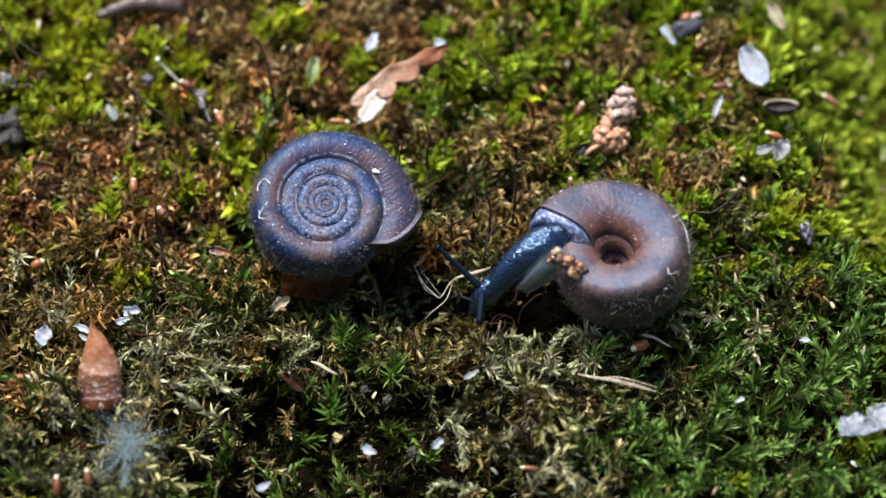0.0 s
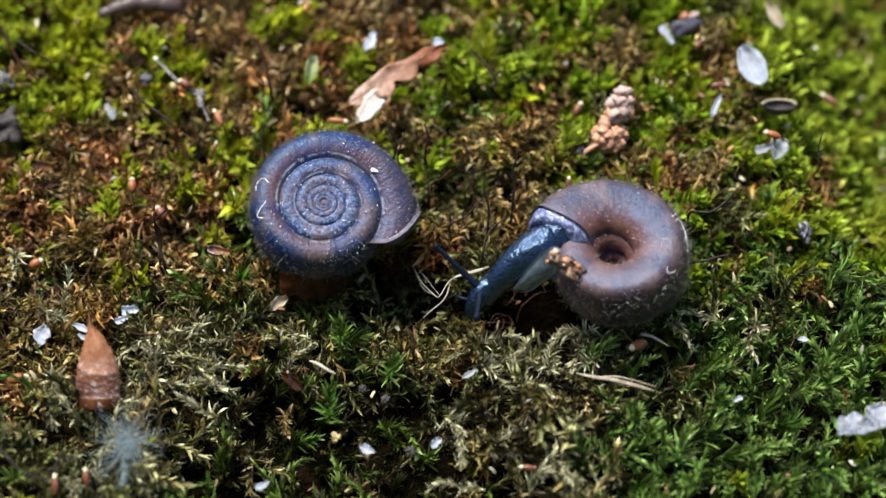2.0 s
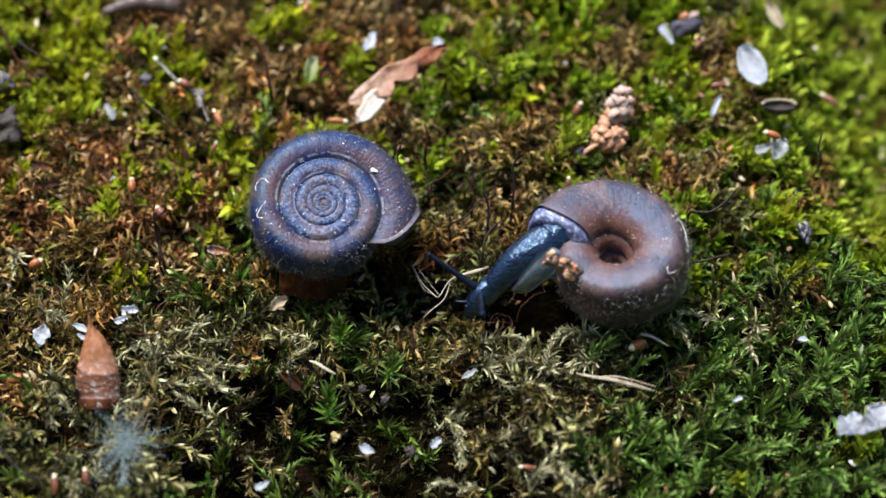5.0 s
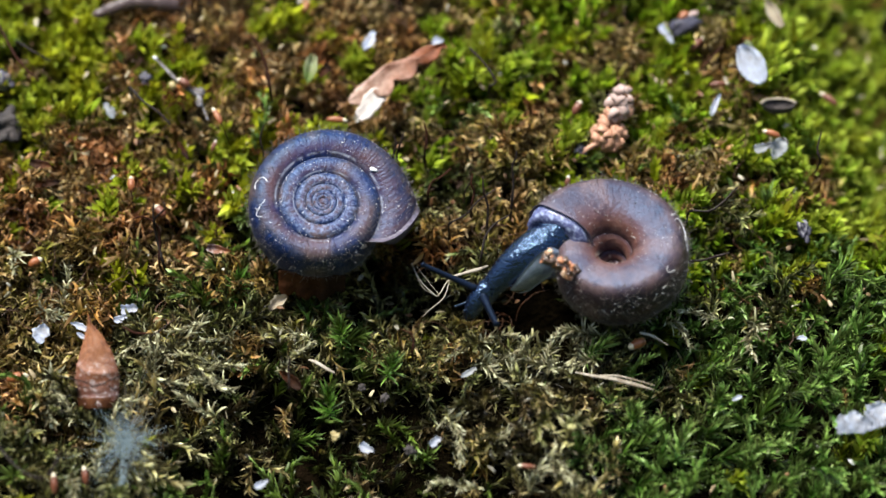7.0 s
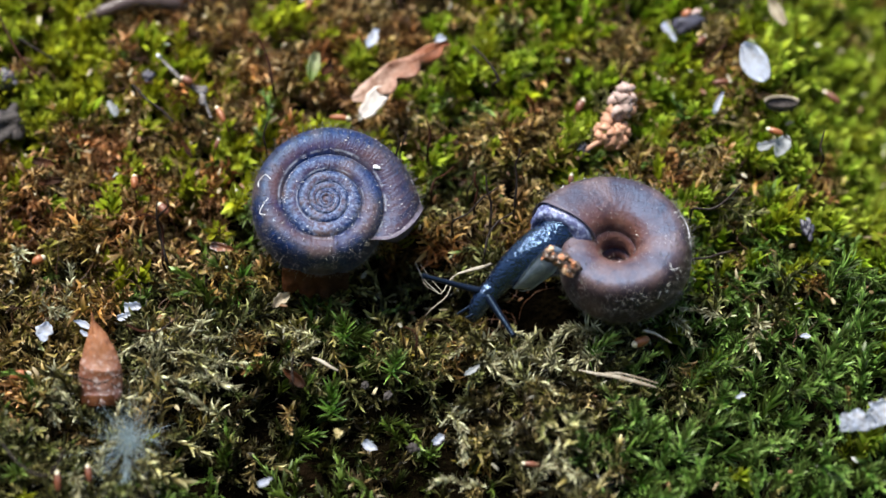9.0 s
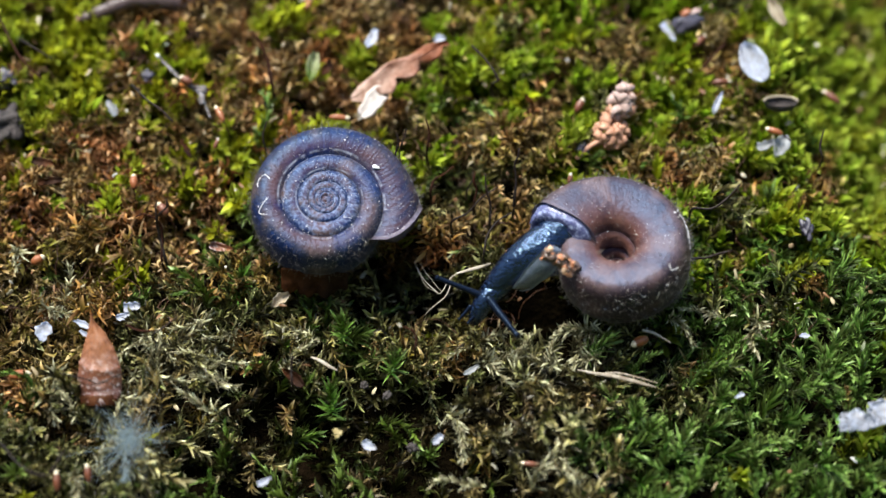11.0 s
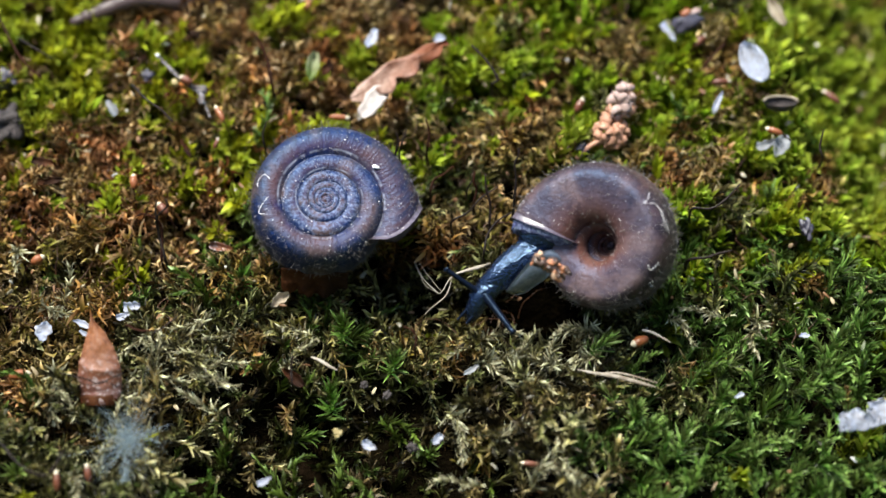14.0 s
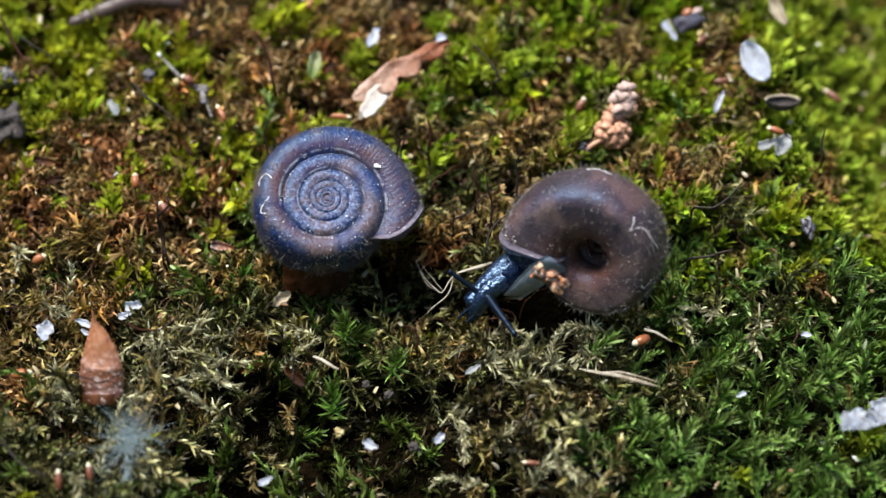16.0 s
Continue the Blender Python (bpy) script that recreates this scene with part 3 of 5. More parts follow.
def scatter_cream_shoots():
    """Pale arching shoots that stand out where the drying moss grows: x, y, spread in mm and count of each clump."""
    rng = np.random.RandomState(64)
    for cx, cy, spread, count in ((-22.5, -12, 2.4, 9), (-20, -10, 2.2, 5), (-31, -14, 3.5, 5), (-27, -18, 2.5, 3), (4, -11, 2.8, 6), (9, -12, 2.5, 6),
                                  (9, -20, 2.5, 4), (3, -18, 2.2, 2), (24, -11, 3.5, 3), (-12, -9.5, 1.5, 2), (-34, -6, 2.5, 3)):
        for _ in range(count):
            x, y = rng.normal(cx, spread), rng.normal(cy, 0.7 * spread)
            moss_shoot("plume", x, y, rng.uniform(1.6, 2.4), rng.uniform(0, 360), rng.uniform(22, 46), rng.uniform(0.95, 1.35), rng.uniform(0.2, 0.8), rng.uniform(0.7, 1.1),
                       rng.randint(100, 10000), CREAM)


scatter_cream_shoots()
moss_shoot("star", 20.98, -12.58, 2.10, 30, 10, 1.5, 0.1, 0.9, 130, STAR)
moss_shoot("star", 19.50, -18.55, 1.90, 60, 15, 1.5, 0.0, 1.1, 131, STAR)
moss_shoot("star", 13.72, -10.20, 2.00, 10, 40, 1.35, 0.2, 0.9, 132, STAR)
moss_shoot("star", 16.21, -11.71, 1.90, 40, 15, 1.2, 0.1, 0.7, 133, STAR)
moss_shoot("star", -8.35, -8.26, 1.80, 90, 5, 1.35, 0.35, 0.35, 134, STAR)
moss_shoot("star", 17.07, -17.71, 1.70, 0, 15, 1.4, 0.2, 0.6, 135, STAR)
moss_shoot("star", 26.06, -18.75, 1.80, 20, 25, 1.5, 0.1, 0.8, 136, STAR)
moss_shoot("star", 23.17, -14.73, 1.80, 0, 15, 1.4, 0.2, 0.5, 137, STAR)
moss_shoot("star", 11.12, -19.20, 1.70, 100, 20, 1.5, 0.0, 0.7, 138, STAR)
moss_shoot("star", -16.19, 10.83, 2.00, 60, 5, 1.5, 0.45, 0.6, 139, STAR)
moss_shoot("star", 15.31, -16.45, 1.70, 200, 10, 1.3, 0.1, 0.6, 140, STAR)
moss_shoot("star", -9.13, -14.59, 1.50, 80, 10, 1.4, 0.2, 0.25, 141, STAR)
moss_shoot("star", -3.89, -11.50, 1.50, 20, 10, 1.2, 0.2, 0.4, 142, STAR)
moss_shoot("star", -16.74, -3.87, 1.60, 0, 10, 1.4, 0.1, 0.2, 143, STAR)


def build_threads():
    """Thin red-brown moss stems that wind between the shoots."""
    rng = np.random.RandomState(77)
    verts, faces = [], []
    for _ in range(1700):
        x, y = rng.uniform(-42, 34), rng.uniform(-27, 30)
        if y < -9 and x > -24:
            continue
        if noise.noise((x * 0.16, y * 0.16, 44.0)) < (0.1 if x < 12 and y > -8 else 0.25):
            continue
        d, slope, turn_by, radius = rng.uniform(0, 6.28), rng.uniform(0.1, 0.9), rng.normal(0, 0.35), rng.uniform(0.035, 0.075)
        pts, z, stride = [], bed(x, y) - rng.uniform(0.3, 1.8), rng.uniform(0.35, 0.75)
        for i in range(7):
            pts.append((x, y, z))
            x, y, z = x + math.cos(d) * stride * math.cos(slope), y + math.sin(d) * stride * math.cos(slope), z + stride * math.sin(slope)
            d, slope = d + turn_by + rng.normal(0, 0.25), slope - 0.16
        base = len(verts)
        for i, q in enumerate(pts):
            r = radius * (1 - 0.09 * i)
            verts += [(q[0] + r, q[1], q[2]), (q[0] - 0.5 * r, q[1] + 0.87 * r, q[2]), (q[0] - 0.5 * r, q[1] - 0.87 * r, q[2] + 0.4 * r)]
        for i in range(6):
            for k in range(3):
                a, b = base + 3 * i + k, base + 3 * i + (k + 1) % 3
                faces.append((a, b, b + 3, a + 3))
    tagged(mesh_object("moss_stems", verts, faces, M["thread"]), "thin wiry red-brown moss stems between the shoots", "moss stems", kind="stuff")


build_threads()


# ---- snail shells ----
GROWTH = 1.6
SLANT = {8.0: (0.16, 0.15)}  # by shell size: how far the mouth's inner edge runs ahead and its outer edge stays behind


def whorl(tau, size):
    """Outer radius, top and half height of the tube, tau turns before the mouth."""
    r = size * GROWTH ** (-tau)
    sunk = max(0.0, 1 - tau / 0.3)
    return r, 0.36 * size * (1 - 0.10 * (1 - r / size)) - 0.085 * size * sunk * sunk * (3 - 2 * sunk), 0.385 * r * (1 + 0.33 * math.exp(-((tau - 0.9) / 0.5) ** 2))


def shell_section(tau, size, k, ring, grow=1.0):
    r, top, half = whorl(tau, size)
    w = 2 * math.pi * k / ring
    c, s = math.cos(w), math.sin(w)
    low = min(1.0, max(0.0, (0.65 - s) / 0.9))
    # the underside bends steeply into the deep, narrow navel
    reach = 0.765 - 0.235 * 1.04 ** max(tau, 0)
    wide = 0.235 if c > 0 else 0.28 + (reach - 0.28) * low * low * (3 - 2 * low)
    inner = 0.58 if c < 0 and s < 0 else 0.85
    rad = 0.765 * r + wide * r * math.copysign(abs(c) ** inner, c) * grow
    z = top - half + half * math.copysign(abs(s) ** (0.72 if s > 0 else 0.92 if c > 0 else 0.72), s) * grow
    a = 2 * math.pi * tau + ((0.15 + 0.09 * s) * c - 0.20 * s - SLANT.get(size, (0.0, 0.0))[0] * (1 - c) + SLANT.get(size, (0.0, 0.0))[1] * max(c, 0.0)) * math.exp(-(max(tau, 0) / 0.07) ** 1.2)
    return Vector((rad * math.cos(a), rad * math.sin(a), z))


# scratch lines: turns before the mouth, place round the tube
SCRATCHES = {5: ([(0.475, 0.25), (0.468, 0.20), (0.485, 0.15), (0.50, 0.16)], [(0.53, 0.25), (0.552, 0.19), (0.565, 0.15), (0.575, 0.20)], [(0.78, 0.14), (0.795, 0.04)], [(1.7, 0.32), (1.69, 0.22)], [(1.9, 0.3), (1.92, 0.2)], [(2.6, 0.32), (2.62, 0.2)]),
             9: ([(0.372, -0.20), (0.382, -0.13), (0.397, -0.10), (0.422, -0.09), (0.452, -0.06)], [(0.372, -0.20), (0.367, -0.15), (0.357, -0.11)], [(0.522, -0.12), (0.542, -0.16), (0.532, -0.2)], [(0.592, -0.08), (0.602, -0.04)], [(0.272, 0.05), (0.242, 0.08), (0.222, 0.05)])}


def build_shell(name, size, material, parent, label, seed):
    """A flat, right-handed coil of six whorls with a flared lip, an inner wall and bristly hair."""
    turns, per, ring = 6.2, 64, 36
    n = int(turns * per)
    verts, faces, along, around, low = [], [], [], [], []
    for i in range(n + 1):
        tau = turns * (1 - i / n)
        ribs = 1 + 0.006 * math.sin(i * 1.9) * math.sin(i * 0.37)
        for k in range(ring):
            verts.append(shell_section(tau, size, k, ring, ribs))
            along.append(tau)
            around.append(abs(k / ring - 0.5) * 4)
            low.append(max(0.0, 1 - abs(k / ring - 0.60) / 0.15))
    for i in range(n):
        for k in range(ring):
            a, b = i * ring + k, i * ring + (k + 1) % ring
            faces.append((a, b, b + ring, a + ring))
    # the first, bead-like whorl closes the middle
    r, top, half = whorl(turns, size)
    o = len(verts)
    for i in range(7):
        w = i / 6 * math.pi
        for k in range(12):
            u = k / 12 * 2 * math.pi
            verts.append((1.1 * r * math.sin(w) * math.cos(u), 1.1 * r * math.sin(w) * math.sin(u), top - r + 1.1 * r * math.cos(w)))
            along.append(turns)
            around.append(1.0)
            low.append(0.0)
    for i in range(6):
        for k in range(12):
            a, b = o + i * 12 + k, o + i * 12 + (k + 1) % 12
            faces.append((a, a + 12, b + 12, b))
    shell = mesh_object(name, verts, faces, material, parent, label, attrs={"along": along, "around": around, "low": low})
    # the flared rim
    verts, faces = [], []
    steps = [(0.006, 0.985), (0.0, 1.005), (-0.004, 1.022), (-0.007, 1.045), (-0.009, 1.066), (-0.0097, 1.07), (-0.009, 1.045), (-0.006, 0.99), (0.004, 0.93)]
    for tau, grow in steps:
        for k in range(ring):
            verts.append(shell_section(tau, size, k, ring, 1 + (grow - 1) * (1.25 if seed == 5 and grow > 1 else 1.0)))
    for i in range(len(steps) - 1):
        for k in range(ring):
            a, b = i * ring + k, i * ring + (k + 1) % ring
            faces.append((a, b, b + ring, a + ring))
    mesh_object("lip", verts, faces, M["lip"], shell, "thin pale flared shell lip")
    # the wall inside the mouth
    verts, faces = [], []
    for i in range(16):
        for k in range(ring):
            verts.append(shell_section(0.004 + 0.02 * i, size, k, ring, 0.93))
    for i in range(15):
        for k in range(ring):
            a, b = i * ring + k, i * ring + (k + 1) % ring
            faces.append((a, a + ring, b + ring, b))
    mesh_object("mouth_wall", verts, faces, M["inside"], shell, "dark brown inner wall of the shell mouth")
    # soft mantle that fills the mouth
    verts, faces = [], []
    steps = [(0.08, 0.94), (0.05, 0.90), (0.045, 0.5), (0.05, 0.02)] if seed == 5 else [(0.03, 0.95), (0.006, 0.96), (-0.012, 0.965), (-0.025, 0.93), (-0.033, 0.84), (-0.035, 0.68), (-0.028, 0.46), (-0.012, 0.24), (0.0, 0.02)]
    for i, (tau, grow) in enumerate(steps):
        for k in range(ring):
            wave = 0.004 * math.sin(k * 2.1 + i) + 0.003 * math.sin(k * 0.9 + 2 * i)
            verts.append(shell_section(tau + wave, size, k, ring, grow))
    for i in range(len(steps) - 1):
        for k in range(ring):
            a, b = i * ring + k, i * ring + (k + 1) % ring
            faces.append((a, b, b + ring, a + ring))
    mesh_object("mantle", verts, faces, M["mantle"], shell, "violet-grey wet mantle in the shell mouth")
    # bristles
    rng = np.random.RandomState(seed)
    pieces = []
    for _ in range(2600):
        tau = rng.uniform(0.0, 1.05)
        k = rng.normal(0.0, 0.15) * ring
        p = shell_section(tau, size, k, ring)
        q = shell_section(tau, size, k, ring, 1.2)
        d = (q - p).normalized() + Vector(rng.normal(0, 0.3, 3))
        long = rng.uniform(0.12, 0.62)
        side = d.cross(Vector((0.3, 0.5, 0.8))).normalized()
        up = side.cross(d).normalized()
        r = 0.017
        base = [p + side * r, p - side * r * 0.5 + up * r, p - side * r * 0.5 - up * r]
        mid = p + d * long * 0.6
        tip = mid + (d + Vector(rng.normal(0, 0.35, 3))) * long * 0.4
        mids = [mid + (b - p) * 0.7 for b in base]
        pieces.append((base + mids + [tip], [(0, 1, 4, 3), (1, 2, 5, 4), (2, 0, 3, 5), (3, 4, 6), (4, 5, 6), (5, 3, 6)]))
    v, f = joined(pieces)
    tagged(mesh_object("bristle_coat", v, f, M["hair"], shell, "short pale bristles on the shell"), kind="stuff")
    # pale crumbs stuck to the shell
    pieces = []
    for q in range(1500):
        if seed == 5:
            tau, k = rng.uniform(0.0, 1.9) ** 1.3, rng.uniform(-0.12, 0.36) * ring
        elif q < 700:
            tau, k = rng.uniform(0.0, 1.0), rng.normal(-0.07, 0.06) * ring
        elif q < 1250:
            tau, k = rng.uniform(0.0, 1.0), rng.uniform(-0.42, 0.08) * ring
        else:
            tau, k = rng.uniform(0.85, 2.0), rng.uniform(0.58, 0.76) * ring
        p = shell_section(tau, size, k, ring, 1.008)
        if noise.noise(p * 0.55 + Vector((seed, 0, 0))) < -0.05:
            continue
        r = rng.choice([0.035, 0.055, 0.075, 0.11], p=[0.5, 0.33, 0.14, 0.03]) * (1.0 if seed == 5 else 0.95)
        q = [Vector(rng.normal(0, 1, 3)).normalized() * r * rng.uniform(0.6, 1.4) for _ in range(4)]
        pieces.append(([p + d for d in q], [(0, 1, 2), (0, 2, 3), (0, 3, 1), (1, 3, 2)]))
    v, f = joined(pieces)
    tagged(mesh_object("dirt", v, f, M["crumb"], shell, "tiny whitish crumbs stuck to the shell", smooth=False), kind="stuff")
    if seed == 5:
        flake = part("flake", lump(0.3, 0.2, 0.12, 3, 0.5), M["crumb"], shell, "white flake stuck on the shell")
        flake.matrix_basis = Matrix.Translation(shell_section(0.135, size, 0.29 * ring, ring, 1.01) * MM)
    for marks in SCRATCHES.get(seed, ()):
        pts = [(*shell_section(tau, size, k * ring, ring, 1.003), 0.036) for tau, k in marks]
        mesh_object("scratch", *tube(pts, 4 * len(pts), 5), M["crumb"], shell, "pale scratch line on the shell")
    return shell


def build_resting_snail():
    """Withdrawn snail whose spire faces up."""
    base = Matrix.Translation((-9.85 * MM, 1.0 * MM, 4.1 * MM)) @ pose(0, 0, 0, TILT)
    snail = thing("snail", base, "withdrawn snail with a flat blue-grey coiled hairy shell", "snail", "pair of hairy snails")
    shell = build_shell("shell", 8.0, M["shell_blue"], snail, "blue-grey coiled shell with brown bands", 5)
    shell.matrix_basis = at(0, 0, 0, -20, 3, 0) @ pose(0, 0, 0, 0, 0, -11)
    return snail


# ---- the crawling snail; its frame leans towards the camera, centre of the shell at the origin ----
CRAWLER = Matrix.Translation((14.85 * MM, -3.8 * MM, 5.0 * MM)) @ pose(0, 0, 0, TILT)
PX = 0.0468  # mm in the leaning frame for one unit of the layout numbers below


def lay(x, y, w=0.0):
    """Layout numbers (right, down from the shell's centre) to millimetres of the leaning frame."""
    return Vector(((x - 1100) * PX, (455 - y) * PX, w))


def build_crawler():
    snail = thing("snail", CRAWLER, "crawling snail with a brown hairy shell and wet blue-black body", "snail", "pair of hairy snails")
    shell = build_shell("shell", 7.55, M["shell_brown"], snail, "brown coiled shell seen from its open navel", 9)
    shoulder = mesh_object("shoulder", *tube([(*lay(1040, 366, -1.2), 1.2), (*lay(1016, 386, -0.9), 2.0), (*lay(992, 412, -0.5), 2.15), (*lay(970, 434, -0.1), 1.7), (*lay(954, 450, -0.2), 0.8)], 26, 24, 0.85),
                           M["skin"], snail, "blue-black glossy shoulder in the shell mouth")
    neck = mesh_object("neck", *tube([(*lay(994, 408, -0.6), 0.7), (*lay(980, 415, -0.1), 1.45), (*lay(958, 434, 0.4), 1.72), (*lay(930, 453, 0.4), 1.58),
                                      (*lay(903, 474, 0.2), 1.3), (*lay(878, 500, -0.2), 1.02), (*lay(858, 526, -0.7), 0.85)], 40, 28, 0.85), M["skin"], snail,
                       "blue-black glossy warty neck")
    head = mesh_object("head", *tube([(*lay(893, 482, -0.3), 0.75), (*lay(866, 503, -0.3), 0.88), (*lay(848, 524, -0.5), 0.86), (*lay(838, 543, -0.9), 0.7), (*lay(832, 556, -1.4), 0.42)],
                                     26, 24, 0.9), M["skin"], snail, "dark blue snail head")
    # pale edge of the foot: a curled thick sheet
    verts, faces = [], []
    nu, nv = 22, 8
    rows = spline([(1000, 432, -0.9), (977, 434, 2.0), (952, 452, 2.05), (930, 479, 1.6), (910, 509, 0.8)], nu)
    for side in (0, 1):
        for i in range(nu):
            f = i / (nu - 1)
            wide = (54 - 20 * f) * (1 + 0.06 * math.sin(f * 13)) * min(1, 0.15 + 2.6 * (1 - f) ** 0.6)
            for j in range(nv):
                g = j / (nv - 1)
                p = lay(rows[i][0] + wide * g * 0.78, rows[i][1] + wide * g * 0.55, rows[i][2] - 1.7 * g * g + 0.25 * math.sin(f * 9 + g * 3) * g)
                verts.append(p + Vector((0, 0, -0.35 * side * (1 - 0.6 * g))))
    for side in (0, 1):
        o = side * nu * nv
        for i in range(nu - 1):
            for j in range(nv - 1):
                a = o + i * nv + j
                q = (a, a + nv, a + nv + 1, a + 1)
                faces.append(q if side == 0 else q[::-1])
    rim = [i * nv for i in range(nu)] + [(nu - 1) * nv + j for j in range(1, nv)] + [i * nv + nv - 1 for i in range(nu - 2, -1, -1)] + list(range(nv - 2, 0, -1))
    for a, b in zip(rim, rim[1:] + rim[:1]):
        faces.append((a, b, b + nu * nv, a + nu * nv))
    foot = mesh_object("foot", verts, faces, M["sole"], snail, "pale grey wet edge of the foot")
    feelers = []
    for long, r in ((4.9, 0.27), (4.2, 0.31), (1.5, 0.15), (1.4, 0.15)):
        pts = [(0, 0, 0, r * 1.25), (long * 0.3, 0, 0, r), (long * 0.7, 0, 0.02, r * 0.8), (long * 0.93, 0, 0, r * 0.75), (long * 0.98, 0, 0, r * 0.98), (long, 0, 0, r * 0.8)]
        feelers.append(mesh_object("tentacle", *tube(pts, 22, 12), M["skin_smooth"], snail, "slender dark blue tentacle"))
    return snail, shell, shoulder, neck, head, foot, feelers


resting = build_resting_snail()
crawler, crawler_shell, shoulder, neck, head, foot, feelers = build_crawler()

# ---- plant litter, seeds and other small things on the moss ----
def sheet(long, width, curve, thick=0.06, nu=16, nv=7):
    """A thin solid blade along +x: width(f) gives left and right edges, curve(f, g) the height. Returns verts, faces, along."""
    verts, faces, along = [], [], []
    for side in (0, 1):
        for i in range(nu):
            f = i / (nu - 1)
            a, b = width(f)
            for j in range(nv):
                g = j / (nv - 1)
                verts.append((long * f, a + (b - a) * g, curve(f, 2 * g - 1) - thick * side))
                along.append(f)
    for side in (0, 1):
        o = side * nu * nv
        for i in range(nu - 1):
            for j in range(nv - 1):
                k = o + i * nv + j
                q = (k, k + nv, k + nv + 1, k + 1)
                faces.append(q if side == 0 else q[::-1])
    rim = [i * nv for i in range(nu)] + [(nu - 1) * nv + j for j in range(1, nv)] + [i * nv + nv - 1 for i in range(nu - 2, -1, -1)] + list(range(nv - 2, 0, -1))
    for a, b in zip(rim, rim[1:] + rim[:1]):
        faces.append((b, a, a + nu * nv, b + nu * nv))
    return verts, faces, along


def scrap_material(name, start, end, rough=0.5, vein=0.3, translucent=0.15, spec=0.4, fleck=0.0):
    """Dry plant skin whose colour runs along the piece, with veins and stains."""
    n = Nodes(name)
    f = n.noise(700, 4, 0.65)
    a = n.math("ADD", n.attr("along"), n.math("MULTIPLY", n.math("SUBTRACT", f, 0.5), 0.9))
    col = n.ramp(a, [(0.15, start), (0.75, end)])
    stain = n.ramp(n.noise(1300, 6, 0.75), [(0.38, (0, 0, 0)), (0.62, (1, 1, 1))])
    streak = n.node("ShaderNodeCombineXYZ")
    sep = n.node("ShaderNodeSeparateXYZ")
    n.link(n.coords(), sep.inputs[0])
    for k, f in enumerate((500.0, 5200.0, 2000.0)):
        n.link(n.math("MULTIPLY", sep.outputs[k], f), streak.inputs[k])
    ribs = n.noise(1.0, 3, 0.6, streak.outputs[0])
    col = n.mix(n.math("MULTIPLY", ribs, vein), col, n.mix(1.0, col, (0.62, 0.52, 0.46), "MULTIPLY"))
    n.bump(ribs, 0.4, 0.0001)
    col = n.mix(n.math("MULTIPLY", stain, min(1.0, vein * 1.5)), col, n.mix(1.0, col, (0.5, 0.4, 0.33), "MULTIPLY"))
    n.bump(stain, 0.5, 0.0001)
    if fleck:
        scabs = n.ramp(n.noise(2400, 5, 0.7), [(0.52, (0, 0, 0)), (0.62, (1, 1, 1))])
        low = n.math("MAXIMUM", n.math("SUBTRACT", 1.0, n.math("MULTIPLY", n.attr("along"), 1.5)), 0.12)
        col = n.mix(n.math("MULTIPLY", n.math("MULTIPLY", scabs, low), fleck), col, (0.44, 0.39, 0.40))
    return n.done(col, rough, spec, translucent)


M["leaf_scrap"] = scrap_material("orange_leaf", (0.56, 0.40, 0.34), (0.27, 0.085, 0.034), 0.5, 0.6)
M["bleached"] = scrap_material("bleached_leaf", (0.64, 0.57, 0.55), (0.70, 0.65, 0.64), 0.5, 0.25)
M["bud"] = scrap_material("bud_scale_skin", (0.17, 0.070, 0.055), (0.43, 0.18, 0.08), 0.33, 1.0, spec=0.6, fleck=1.0)
M["petal"] = scrap_material("white_petal", (0.55, 0.62, 0.80), (0.68, 0.74, 0.90), 0.5, 0.35, 0.45)
M["grey_petal"] = scrap_material("grey_petal", (0.28, 0.31, 0.35), (0.42, 0.45, 0.50), 0.5, 0.3, 0.3)
M["pale_husk"] = scrap_material("pale_husk", (0.30, 0.26, 0.20), (0.44, 0.39, 0.30), 0.5, 0.4)
M["pale_green"] = scrap_material("pale_green_leaf", (0.20, 0.30, 0.08), (0.44, 0.50, 0.30), 0.45, 0.4, 0.35)
M["brown_leaf"] = scrap_material("brown_leaf", (0.10, 0.036, 0.012), (0.03, 0.012, 0.006), 0.6, 0.9, spec=0.15)
M["straw"] = scrap_material("dry_straw", (0.42, 0.40, 0.35), (0.28, 0.25, 0.20), 0.55, 0.8)
M["root"] = scrap_material("white_root", (0.44, 0.40, 0.35), (0.33, 0.29, 0.24), 0.5, 0.3)
M["wire"] = scrap_material("dark_stalk", (0.007, 0.004, 0.004), (0.014, 0.007, 0.006), 0.5, 0.2, 0.0, 0.2)
M["red_stalk"] = scrap_material("red_stalk", (0.016, 0.006, 0.004), (0.035, 0.011, 0.006), 0.7, 0.2, 0.0, 0.08)
M["catkin"] = simple_material("catkin_bract", [(0.3, (0.20, 0.09, 0.055)), (0.55, (0.38, 0.20, 0.13)), (0.75, (0.50, 0.31, 0.23))], 700, 0.55, 0.5)
M["catkin_grey"] = simple_material("grey_catkin_bract", [(0.3, (0.20, 0.13, 0.11)), (0.6, (0.36, 0.26, 0.24))], 700, 0.55, 0.5)
M["capsule"] = simple_material("capsule_skin", [(0.3, (0.12, 0.035, 0.012)), (0.7, (0.27, 0.085, 0.025))], 1400, 0.4, 0.6, coat=0.1)
M["dark_capsule"] = simple_material("dark_capsule_skin", [(0.3, (0.07, 0.02, 0.01)), (0.7, (0.16, 0.055, 0.03))], 1400, 0.4, 0.6, coat=0.1)
M["capsule_lid"] = simple_material("capsule_lid", [(0.3, (0.34, 0.29, 0.20)), (0.7, (0.55, 0.50, 0.40))], 700, 0.35, 0.2)
